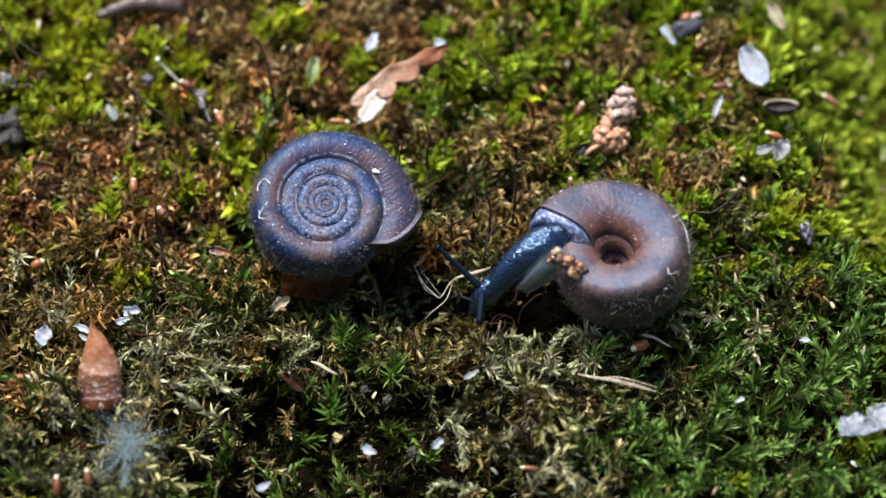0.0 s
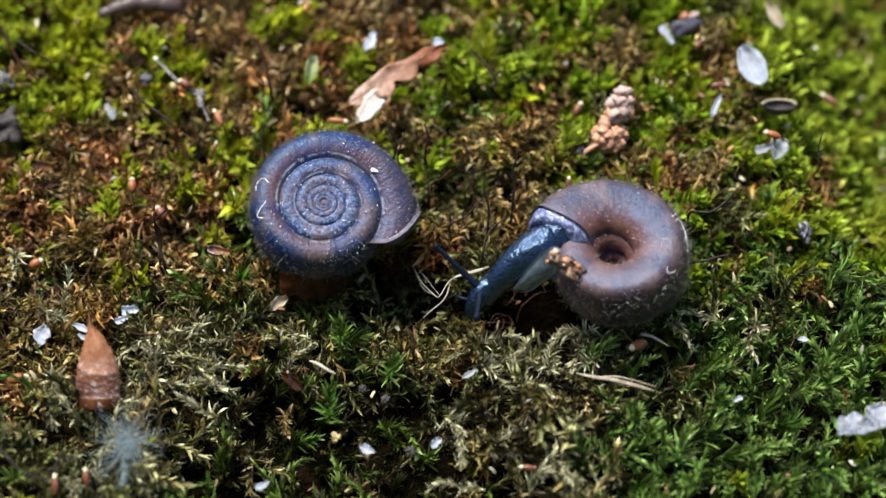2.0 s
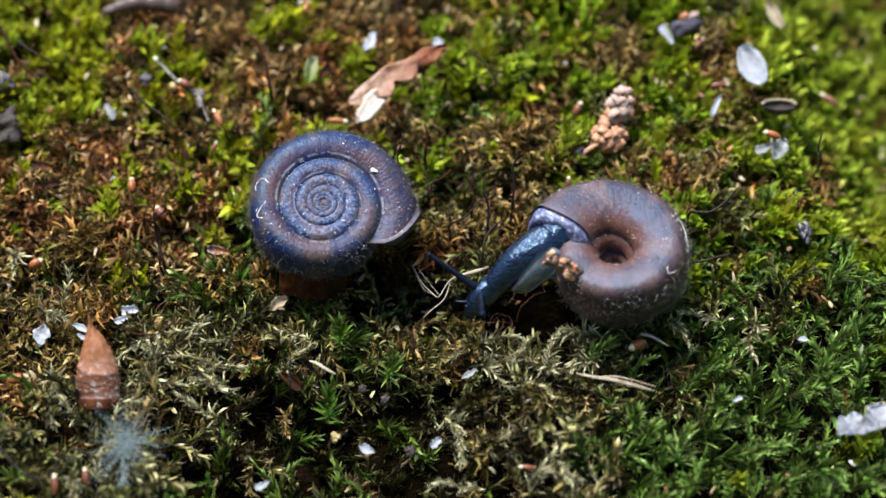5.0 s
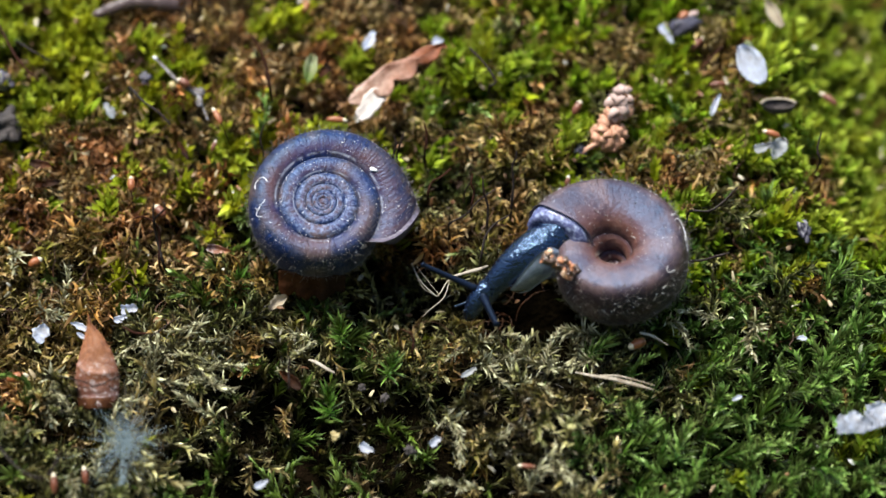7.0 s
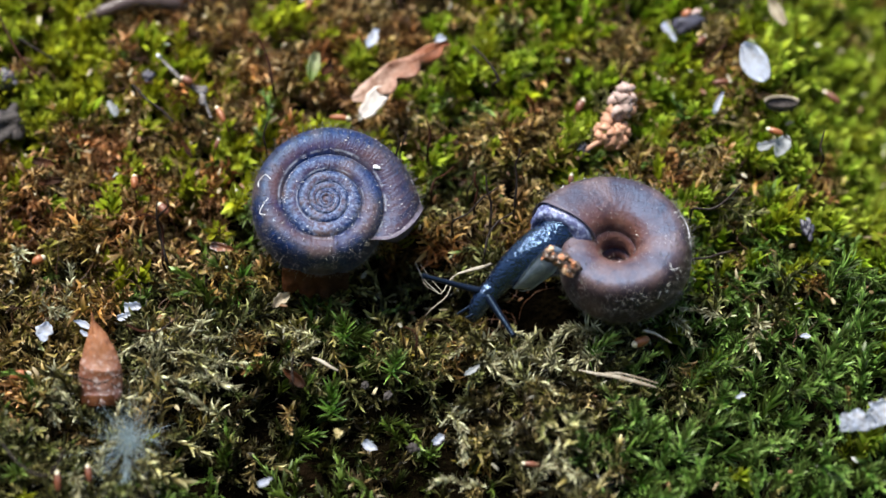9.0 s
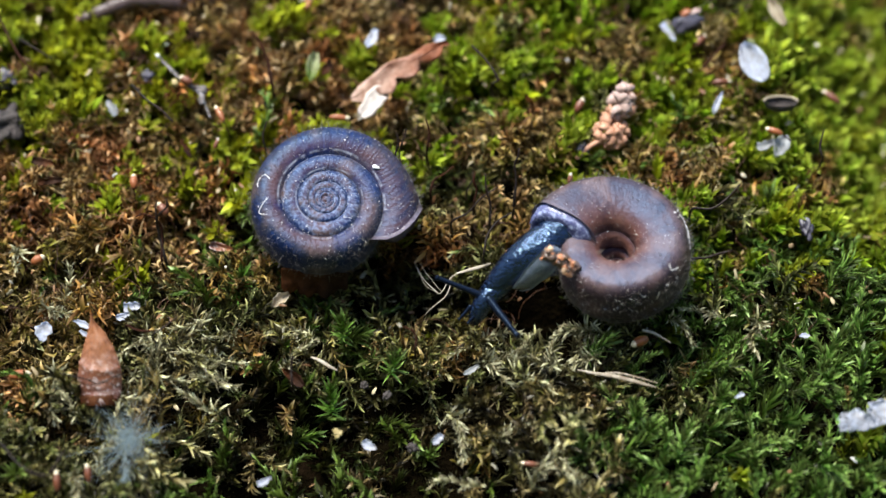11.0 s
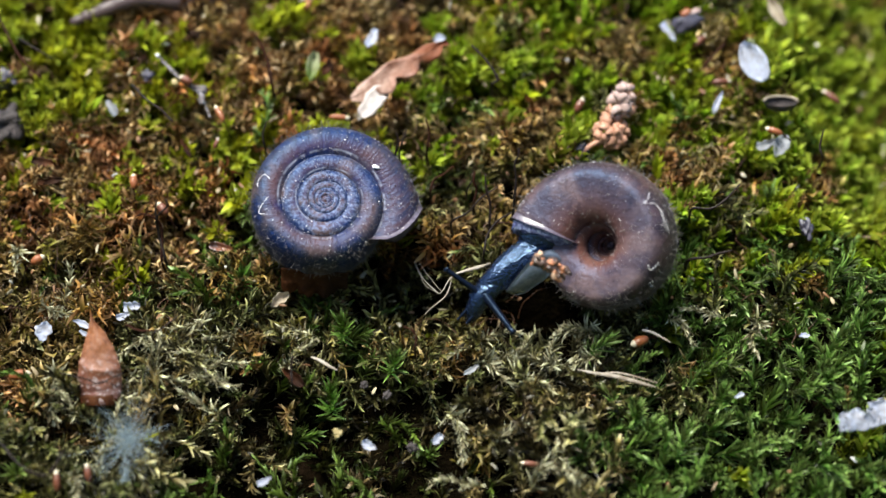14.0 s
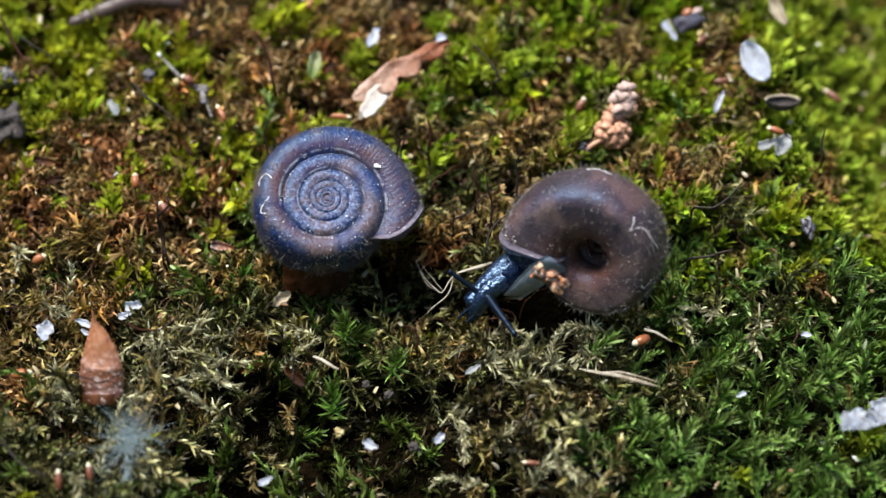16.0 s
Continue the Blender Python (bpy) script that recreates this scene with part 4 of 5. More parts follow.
M["pale_seed"] = simple_material("seed_skin", [(0.3, (0.20, 0.15, 0.06)), (0.7, (0.34, 0.28, 0.13))], 700, 0.4, 0.2)
M["slate"] = simple_material("dark_violet_husk", [(0.3, (0.012, 0.011, 0.02)), (0.6, (0.045, 0.04, 0.06)), (0.8, (0.14, 0.13, 0.16))], 500, 0.45, 0.6)
M["clod"] = simple_material("dark_clod", [(0.3, (0.012, 0.010, 0.010)), (0.6, (0.045, 0.035, 0.035)), (0.8, (0.13, 0.11, 0.10))], 420, 0.8, 0.9, depth=0.0004)
M["twig"] = simple_material("grey_twig_bark", [(0.35, (0.022, 0.016, 0.014)), (0.52, (0.10, 0.085, 0.085)), (0.68, (0.34, 0.33, 0.38))], 900, 0.6, 0.7)
M["fluff"] = simple_material("blue_white_fluff", [(0.3, (0.26, 0.33, 0.37)), (0.7, (0.40, 0.49, 0.55))], 400, 0.5, 0.1, translucent=0.4)
M["grain"] = simple_material("orange_grain", [(0.3, (0.30, 0.10, 0.05)), (0.5, (0.42, 0.18, 0.09)), (0.72, (0.55, 0.34, 0.22))], 900, 0.35, 0.5, coat=0.3)
M["grain_pale"] = simple_material("pale_grain", [(0.3, (0.42, 0.22, 0.12)), (0.7, (0.60, 0.46, 0.34))], 900, 0.35, 0.5, coat=0.3)
M["grain_dark"] = simple_material("dark_grain", [(0.3, (0.03, 0.02, 0.02)), (0.7, (0.12, 0.07, 0.05))], 900, 0.3, 0.5, coat=0.3)
M["worm"] = simple_material("worm_skin", [(0.3, (0.035, 0.022, 0.022)), (0.6, (0.07, 0.045, 0.046)), (0.8, (0.12, 0.085, 0.095))], 500, 0.5, 0.3, coat=0.05)


def litter_material():
    n = Nodes("litter_flakes")
    col = n.ramp(n.island(), [(0.0, (0.10, 0.045, 0.02)), (0.35, (0.20, 0.10, 0.045)), (0.6, (0.28, 0.22, 0.13)), (0.9, (0.42, 0.36, 0.24)), (1.0, (0.50, 0.50, 0.50))])
    n.bump(n.noise(1800, 3), 0.5, 0.0001)
    return n.done(col, 0.5, 0.4, 0.15)


M["speck"] = litter_material()


def flat_thing(name, x, y, z, turn_z, lean, roll, data, material, label, category, group=""):
    """A one-piece scrap lying on the moss: turned by turn_z, its face leaning back by lean."""
    v, f, a = data
    ob = mesh_object(name, v, f, material, attrs={"along": a})
    ob.matrix_world = at(x, y, z) @ pose(0, 0, 0, lean) @ pose(0, 0, 0, 0, 0, turn_z) @ pose(0, 0, 0, roll)
    return tagged(ob, label, category, group)


def oval(w, sharp=0.8, blunt=0.5, wild=0.12, p=0.0):
    """A rounded outline with uneven edges."""
    def width(f):
        k = w / 2 * (math.sin(math.pi * min(0.985, 0.03 + 0.955 * f) ** sharp) + 1e-4) ** blunt
        return (-k * (1 + wild * math.sin(7 * f + p) + 0.6 * wild * math.sin(17 * f + 2 * p)), k * (1 + wild * math.sin(6 * f + 2 + p) + 0.6 * wild * math.sin(19 * f + p)))
    return width


def petal(x, y, z, long, wide, turn_z, label, lean=22, cup=0.18, group="fallen white petals", material="petal", name="petal", seed=0):
    rng = random.Random(seed + int(long * 100))
    p1, p2, sharp, blunt = rng.uniform(0, 6), rng.uniform(0, 6), rng.uniform(0.6, 1.3), rng.uniform(0.4, 0.7)
    if long > 3:
        sharp, blunt = 0.95, 0.6

    def curve(f, g):
        return cup * wide * (g * g - 0.3) + 0.045 * long * math.sin(3 * f + p1) + 0.018 * wide * math.sin(9 * f + 5 * g + p2)
    if "grey" in label and name == "petal":
        material = "grey_petal"
    return flat_thing(name, x, y, z, turn_z, lean, 0, sheet(long, oval(wide, sharp, blunt, 0.03 if long > 3 else 0.06 if long > 2 else 0.22, p1), curve, 0.05, 20, 7), M[material], label, "petal" if name == "petal" else "plant scrap", group)


# orange leaf fragment with scalloped edges and a bleached, notched end
def build_leaf_fragment():
    def width(f):
        g = (f * 4.0 + 0.25) % 1.0
        lobes = 0.95 * math.sin(math.pi * g ** 1.5) ** 0.55
        k = 1.4 - 0.82 * f ** 1.2
        return (-(0.28 + lobes) * k * min(1, 0.12 + 5 * f), (0.85 + 0.12 * math.sin(f * 17)) * k * min(1, 0.25 + 2.6 * f, 0.12 + 5 * (1 - f)))

    def curve(f, g):
        return 0.3 * math.sin(f * 5) + 0.10 * abs(g) - 0.22 * g * g * math.sin(f * 11) + 0.3 * f + 0.12 * max(0.0, -g) * math.sin(f * 23)
    ob = flat_thing("leaf_fragment", -8.05, 13.65, 1.80, 32, 30, -4, sheet(9.9, width, curve, 0.09, 54, 9), M["leaf_scrap"],
                    "dry orange leaf fragment with a bleached notched end", "leaf")
    v, f = tube([(0.3, 0.1, 0.12, 0.02), (3, 0.1, 0.36, 0.035), (6, 0.05, 0.18, 0.035), (9.4, 0.05, 0.0, 0.02)], 20, 8)
    mesh_object("midrib", v, f, M["leaf_scrap"], ob, "raised leaf midrib", attrs={"along": [0.3 + 0.06 * p[0] for p in v]})
    flap = mesh_object("flap", *sheet(3.2, oval(1.75, 0.8, 0.4), lambda f, g: 0.15 * g * g + 0.15 * f, 0.08)[:2], M["bleached"], ob, "bleached leaf flap", attrs={"along": [0.5] * 224})
    flap.matrix_basis = at(3.0, -0.75, 0.3, 0, 6, 196)


build_leaf_fragment()


# withered catkin: stalk and two clumps of crumpled bracts
def build_catkin():
    cat = thing("catkin_fragment", at(14.70, 10.70, 1.30) @ pose(0, 0, 0, 25, 0, -20) @ Matrix.Diagonal((1.32, 1.32, 1.32, 1)), "withered pinkish-tan catkin fragment of crumpled bracts", "catkin")
    mesh_object("stalk", *tube([(-0.5, -0.8, 0.2, 0.2), (-1.2, -1.7, 0.4, 0.16), (-1.6, -2.4, 0.4, 0.2)], 12, 8, 1, 0.1), M["catkin"], cat)
    rng = random.Random(4)
    for i in range(64):
        low = i < 38
        a, h = rng.uniform(0, 6.28), rng.uniform(-1, 1)
        r = math.sqrt(1 - h * h)
        c = Vector((0, 0, 0)) if low else Vector((0.05, 2.05, 0.15))
        s = (1.25, 1.25, 1.0) if low else (1.0, 1.35, 0.9)
        p = c + Vector((r * math.cos(a) * s[0], h * s[1], r * math.sin(a) * s[2])) * 0.72
        b = part("bract", lump(rng.uniform(0.25, 0.45), rng.uniform(0.3, 0.55), rng.uniform(0.2, 0.34), i, 0.3), M["catkin" if low or rng.random() < 0.25 else "catkin_grey"], cat)
        b.matrix_basis = Matrix.Translation(p * MM) @ pose(0, 0, 0, rng.uniform(-50, 50), rng.uniform(-50, 50), rng.uniform(0, 360))


build_catkin()


# pointed bud scale
def build_bud_scale():
    def width(f):
        # full at a third of its length, drawn out to a needle on one side
        steps = (0.0, 0.15, 0.3, 0.45, 0.6, 0.78, 0.9, 1.0)
        ragged = 0.05 * noise.noise((f * 12, 0.0, 3.0))
        return (-float(np.interp(f, steps, (1.55, 1.74, 1.82, 1.62, 1.24, 0.5, -0.3, -0.54))) + ragged,
                float(np.interp(f, steps, (1.42, 1.66, 1.82, 1.66, 1.34, 0.9, 0.69, 0.62))) + ragged)

    def curve(f, g):
        dent = 0.16 * noise.noise((f * 5, g * 2.2, 2.0)) + 0.08 * noise.noise((f * 14, g * 6, 5.0))
        return 1.05 * (1 - g * g) * (1 - 0.75 * f) + 0.14 * math.sin(f * 21) * (1 - f) ** 2 + 0.5 * f * f - 0.2 + dent * (1 - f) + 0.11 * math.exp(-((f - 0.36 - 0.07 * g * g - 0.03 * g) / 0.025) ** 2) - 0.07 * math.exp(-((f - 0.14 + 0.02 * g) / 0.03) ** 2)
    ob = flat_thing("bud_scale", -27.88, -15.56, 1.00, 91, 29, 0, sheet(7.5, width, curve, 0.12, 60, 17), M["bud"], "orange-brown pointed bud scale with a dark base", "bud scale")
    v, f, a = sheet(0.9, lambda f: (-1.55 - 0.15 * f, 1.5 + 0.15 * f), lambda f, g: 0.95 * (1 - g * g) - 0.02 + 0.06 * math.sin(f * 3.1), 0.1, 8, 11)
    base = mesh_object("base", v, f, M["brown_leaf"], ob, "dark red-brown torn base", attrs={"along": [0.15] * len(v)})
    base.matrix_basis = at(-0.12, 0, -0.06)
    for k, pts in enumerate(([(1.9, 1.9, 0.3, 0.03), (1.6, 0.6, 0.95, 0.03), (1.9, -0.6, 0.95, 0.03), (1.2, -1.75, 0.3, 0.03)],
                             [(2.5, -2.0, 0.1, 0.045), (2.2, -1.2, 0.7, 0.045), (1.7, -0.1, 1.1, 0.045), (2.1, 0.9, 0.85, 0.045), (2.6, 3.2, 0.2, 0.045)])):
        t = mesh_object("thread", *tube(pts, 24, 6), M["wire"], ob, "thin dark root thread", attrs={"along": [0.4] * (24 * 6 + 2)})
        t.matrix_basis = at(0, 0, 0.1)


build_bud_scale()

# white petals and pale flakes
petal(28.30, 15.18, 2.60, 3.9, 2.4, 120, "white oval fallen petal lying on green moss", 24, 0.2, seed=0)
petal(27.1, 19.0, 2.30, 0.8, 1.2, 20, "tiny pale green petal tip", 10, 0.3, material="pale_green", seed=1)
petal(32.40, -18.6, 2.70, 1.5, 1.5, 112, "white crumpled petal lobe on moss", 34, 0.12, seed=2)
petal(33.00, -18.8, 2.85, 1.8, 1.8, 92, "white crumpled petal lobe on moss", 34, 0.12, seed=3)
petal(33.85, -18.55, 2.95, 1.7, 1.7, 74, "white crumpled petal lobe on moss", 34, 0.12, seed=4)
petal(34.60, -18.2, 3.10, 2.0, 2.0, 70, "white crumpled petal lobe on moss", 34, 0.12, seed=23)
petal(-33.21, -9.79, 1.00, 1.7, 1.3, 75, "bluish-white petal scrap between moss", 30, 0.15, seed=5)
petal(-30.71, -7.99, 1.30, 1.9, 0.5, -20, "narrow white petal sliver", 20, 0.3, seed=6)
petal(-30.09, -8.84, 1.20, 1.3, 0.45, -35, "narrow white petal sliver", 25, 0.3, seed=7)
petal(-27.15, -7.73, 1.10, 1.2, 0.6, 20, "white folded petal scrap", 20, 0.3, seed=8)
petal(-26.61, -6.72, 1.20, 1.4, 0.9, 5, "white folded petal scrap", 25, 0.3, seed=9)
petal(-6.54, -18.98, 1.00, 1.3, 0.7, -22, "bluish-white petal scrap in dark moss", 28, 0.25, seed=10)
petal(-0.86, -18.98, 1.00, 1.1, 0.7, 35, "bluish-white fringed petal scrap", 28, 0.25, seed=11)
petal(23.69, 12.53, 1.40, 2.2, 0.55, 66, "narrow pale petal sliver", 25, 0.4, seed=12)
petal(19.76, 22.36, 1.30, 2.0, 0.7, -55, "pale narrow petal beside a dark husk", 20, 0.3, seed=13)
petal(28.88, 8.33, 0.90, 2.2, 1.4, 60, "greyish-white blurred petal half sunk in moss", 25, 0.2, seed=14)
petal(27.38, 9.32, 0.90, 2.0, 0.8, 15, "greyish-white petal scrap half sunk in moss", 25, 0.2, seed=15)
petal(-6.75, 19.0, 2.30, 2.0, 0.9, 65, "white flake standing in moss", 5, 0.3, seed=16)
petal(-28.74, 12.49, 1.10, 1.6, 0.8, 120, "grey-white flake among brown moss", 20, 0.25, seed=17)
petal(23.71, -14.95, 1.00, 0.9, 0.4, 20, "small white flake in green moss", 20, 0.25, seed=18)
petal(-0.81, 20.42, 1.40, 1.1, 0.8, 10, "pale bluish flake beside the leaf", 20, 0.25, seed=19)
petal(-14.78, -22.67, 0.90, 1.3, 0.5, 30, "small pale flake in dark moss", 20, 0.25, seed=20)
petal(1.66, -13.05, 1.30, 1.5, 0.45, 32, "greyish pale dry moss flake", 20, 0.25, seed=21)
petal(29.44, -9.37, 1.20, 0.9, 0.4, 0, "small white flake in green moss", 20, 0.2, seed=22)

# husks, straws and scraps
petal(30.76, 22.18, 1.20, 2.9, 1.1, 118, "beige dry grain husk on moss", 20, 0.4, "dry husks", "pale_husk", "husk", 3)
petal(-14.28, -6.77, 1.30, 1.9, 0.9, 40, "pale curled dry scrap below the shell", 15, 0.6, "dry husks", "pale_husk", "leaf_scrap", 2)
petal(-11.71, 15.7, 1.90, 2.6, 1.2, 80, "pale green curled leaf in moss", 15, 0.6, "dry husks", "pale_green", "leaf_scrap", 6)
petal(-33.75, 7.51, 1.00, 2.2, 0.8, 170, "brown sliver of leaf in brown moss", 20, 0.3, "brown leaf scraps", "brown_leaf", "leaf_scrap", 7)
petal(-35.28, 5.67, 1.00, 2.6, 0.7, 5, "brown sliver of leaf in brown moss", 20, 0.3, "brown leaf scraps", "brown_leaf", "leaf_scrap", 8)
petal(-19.80, -0.75, 1.20, 2.1, 0.75, -10, "orange-brown curled leaf sliver in moss", 20, 0.5, "brown leaf scraps", "bud", "leaf_scrap", 9)
petal(-10.76, 16.96, 0.90, 1.6, 0.8, 60, "reddish brown leaf sliver in the moss", 15, 0.4, "brown leaf scraps", "brown_leaf", "leaf_scrap", 10)
petal(-22.92, 10.14, 0.80, 1.8, 0.5, -60, "violet-brown leaf sliver in brown moss", 20, 0.4, "brown leaf scraps", "brown_leaf", "leaf_scrap", 12)
petal(-13.17, -12.19, 0.80, 2.3, 0.9, -40, "dark brown leaf sliver in moss", 25, 0.4, "brown leaf scraps", "brown_leaf", "leaf_scrap", 13)


def build_torn_leaf():
    """Brown leaf that hangs below the resting snail's shell, with a ragged lower edge and folds."""
    def width(f):
        rag = 0.55 * noise.noise((f * 6, 1.3, 0)) + 0.35 * noise.noise((f * 19, 4.1, 0))
        return (-(1.15 + rag) * min(1, 0.35 + 6 * f, 0.25 + 3 * (1 - f)), 1.4)

    def curve(f, g):
        return 0.22 * math.sin(f * 21) * (0.4 - 0.6 * g) + 0.3 * noise.noise((f * 5, g * 1.5, 8.0)) + 0.25 * g
    flat_thing("leaf_scrap", -13.55, -4.6, 1.70, -4, 55, 0, sheet(5.6, width, curve, 0.09, 44, 9), M["brown_leaf"], "torn dark brown leaf under the resting snail", "plant scrap", "brown leaf scraps")


build_torn_leaf()


def straw(x, y, z, pts, label, material="straw", name="straw", ring=8, flat=0.5, group="dry straws"):
    v, f = tube(pts, 20, ring, flat, 0.06)
    ob = mesh_object(name, v, f, M[material], attrs={"along": [i / len(v) for i in range(len(v))]})
    ob.matrix_world = at(x, y, z)
    return tagged(ob, label, "plant scrap", group)


straw(14.22, -13.47, 0.90, [(-3.2, 0.75, 0.7, 0.06), (-1.8, 0.35, 0.85, 0.15), (0, 0.0, 0.9, 0.19), (2.0, -0.5, 0.7, 0.17), (3.15, -0.75, 0.5, 0.04)], "pale flat straw lying across moss")
straw(14.59, -13.16, 1.00, [(-2.0, 0.3, 0.2, 0.05), (0, 0.25, 0.3, 0.1), (2.9, -0.55, 0.15, 0.06)], "thin pale straw split from a flat one")
straw(-9.81, -11.67, 0.60, [(-1.05, 0.6, 0.0, 0.08), (-0.4, 0.3, 0.1, 0.15), (0.5, -0.3, 0.1, 0.14), (1.1, -0.6, 0.0, 0.09)], "short white straw in dark moss", "root")
straw(17.58, -9.89, 2.00, [(-1.15, 0.5, 0.2, 0.12), (-0.2, 0.2, 0.2, 0.13), (1.1, -0.55, 0.0, 0.05)], "short pale splinter beside an orange seed", "root")
ROOTS = [
    ([(-2.44, -1.89, 0.50, 0.05), (-1.71, -3.64, 0.70, 0.06), (-0.76, -4.84, 0.90, 0.08), (-0.19, -5.22, 0.90, 0.1), (0.52, -4.03, 1.10, 0.12), (1.33, -3.43, 1.20, 0.11), (3.14, -2.94, 1.20, 0.16), (3.71, -2.51, 1.20, 0.1)], "white forked root fibre between the snails"),
    ([(-2.20, -2.49, 0.40, 0.04), (-1.52, -4.18, 0.50, 0.05), (-0.43, -5.11, 0.80, 0.06)], "thin white root fibre between the snails"),
    ([(-2.00, -2.33, 0.80, 0.03), (-0.90, -4.08, 1.00, 0.04), (-0.09, -5.16, 1.00, 0.05)], "thin white root fibre between the snails"),
    ([(0.76, -3.81, 1.00, 0.06), (0.28, -5.27, 0.70, 0.11), (-0.90, -6.40, 0.60, 0.09), (-1.51, -6.98, 0.40, 0.05)], "pale dry root fibre between the snails"),
    ([(1.13, -3.93, 2.00, 0.16), (2.17, -3.72, 2.20, 0.32), (3.21, -3.40, 2.20, 0.36), (3.98, -2.96, 2.00, 0.2)], "pale flat straw behind the snail's head"),
]
for pts, label in ROOTS:
    x0, y0, z0 = pts[0][:3]
    straw(x0, y0, z0, [(x - x0, y - y0, z - z0, 0.46 * r) for x, y, z, r in pts], label, "root", "root_fibre", 7, 0.7, "pale root fibres")

# wiry dark stalks
def stalk(i, pts):
    """A wiry stalk through points with radius; it stands clear of the moss and reaches down to the soil."""
    pts = [(x, y - 0.9, z + 1.6, r) for x, y, z, r in pts]
    pts.insert(0, (pts[0][0], pts[0][1] + 0.5, pts[0][2] - 2.6, pts[0][3]))
    x0, y0, z0 = pts[0][:3]
    straw(x0, y0, z0, [(x - x0, y - y0, z - z0, 2.0 * r) for x, y, z, r in pts],
          "bent wiry dark red-brown stalk standing in moss" if i % 3 == 1 else "bent wiry black stalk standing in moss", "red_stalk" if i % 3 == 1 else "wire", "stalk", 6, 1.0, "wiry stalks")


stalk(0, [(-23.12, -2.34, 1.30, 0.07), (-23.59, -0.72, 2.30, 0.06), (-23.79, 0.38, 3.70, 0.05), (-22.85, 0.88, 4.70, 0.045), (-22.93, 1.36, 5.10, 0.03)])
stalk(1, [(-23.46, -2.34, 1.30, 0.06), (-23.40, -0.72, 2.30, 0.06), (-23.60, 0.11, 3.50, 0.05), (-24.66, 0.41, 4.30, 0.04), (-25.45, 0.19, 4.30, 0.03)])
stalk(2, [(-23.74, 0.00, 3.50, 0.05), (-23.81, 0.73, 4.50, 0.04), (-23.71, 1.32, 4.90, 0.025)])
stalk(3, [(3.89, 0.85, 1.50, 0.05), (3.97, 2.25, 2.90, 0.05), (3.62, 3.04, 3.90, 0.045), (3.53, 4.05, 4.70, 0.03)])
stalk(4, [(2.60, 2.91, 1.80, 0.05), (2.83, 3.71, 2.80, 0.05), (2.59, 4.12, 3.50, 0.045), (2.73, 4.77, 4.10, 0.03)])
stalk(5, [(2.03, 4.14, 2.10, 0.04), (2.50, 4.48, 3.10, 0.035), (2.59, 4.80, 3.50, 0.03)])
stalk(6, [(5.98, 2.81, 1.50, 0.06), (6.15, 4.37, 3.10, 0.05), (6.04, 5.44, 4.10, 0.045), (6.32, 5.91, 4.70, 0.04), (6.37, 6.40, 5.10, 0.03)])
stalk(7, [(-1.06, 3.98, 1.90, 0.05), (-0.77, 4.86, 2.50, 0.045), (0.05, 5.17, 2.90, 0.04), (0.87, 5.72, 3.30, 0.03)])
stalk(8, [(-4.10, 7.76, 1.80, 0.05), (-3.80, 8.38, 2.90, 0.045), (-3.98, 8.98, 3.50, 0.03)])
stalk(9, [(-3.72, 8.16, 1.80, 0.04), (-3.41, 8.68, 2.80, 0.04), (-3.11, 9.38, 3.50, 0.03)])
stalk(10, [(-1.37, 8.40, 1.70, 0.05), (-1.17, 9.37, 2.90, 0.045), (-1.46, 10.18, 3.70, 0.03)])
stalk(11, [(20.35, -2.92, 2.50, 0.07), (21.70, -3.04, 3.10, 0.06), (22.74, -2.89, 3.50, 0.055), (23.76, -2.73, 3.70, 0.04)])
stalk(12, [(21.00, 2.16, 2.30, 0.05), (22.53, 1.92, 2.70, 0.06), (23.70, 2.51, 3.20, 0.05), (24.92, 3.72, 3.70, 0.03)])
stalk(13, [(-39.55, 22.30, 1.90, 0.06), (-37.99, 19.16, 2.30, 0.06), (-36.84, 17.34, 2.10, 0.05), (-35.16, 15.80, 1.70, 0.04)])
stalk(14, [(-37.49, 19.79, 2.10, 0.05), (-35.78, 18.40, 2.50, 0.05), (-34.31, 17.79, 1.90, 0.04)])
stalk(15, [(-27.21, 15.13, 1.80, 0.06), (-25.84, 13.36, 2.20, 0.06), (-24.39, 12.24, 2.10, 0.05), (-23.38, 11.32, 1.70, 0.05)])
stalk(16, [(-14.89, 14.83, 1.80, 0.06), (-15.26, 16.76, 2.50, 0.06), (-15.92, 18.32, 3.30, 0.05), (-16.58, 19.26, 3.70, 0.04)])
stalk(17, [(4.29, 15.20, 1.70, 0.07), (4.78, 15.39, 2.30, 0.07), (3.88, 16.78, 2.90, 0.06), (2.54, 18.20, 3.30, 0.05)])
stalk(18, [(-15.26, 8.56, 1.90, 0.04), (-15.43, 9.21, 2.70, 0.035), (-15.06, 10.14, 3.50, 0.03)])
stalk(19, [(-2.27, -10.72, 1.50, 0.05), (-2.18, -9.99, 2.10, 0.05), (-2.50, -9.52, 2.50, 0.04), (-3.20, -9.21, 2.60, 0.03)])
stalk(20, [(-12.14, -13.98, 1.30, 0.05), (-12.23, -12.84, 2.10, 0.05), (-12.13, -11.85, 2.70, 0.04)])
stalk(21, [(-23.64, -9.63, 1.90, 0.04), (-22.84, -9.21, 2.30, 0.04), (-21.70, -8.16, 2.30, 0.03)])
stalk(22, [(-25.90, -8.68, 1.90, 0.04), (-24.79, -9.36, 2.20, 0.05), (-23.42, -9.26, 2.00, 0.03)])
stalk(23, [(0.77, 1.35, 1.60, 0.05), (2.11, 1.77, 2.30, 0.045), (3.16, 2.68, 3.10, 0.04), (4.59, 3.56, 3.50, 0.03)])
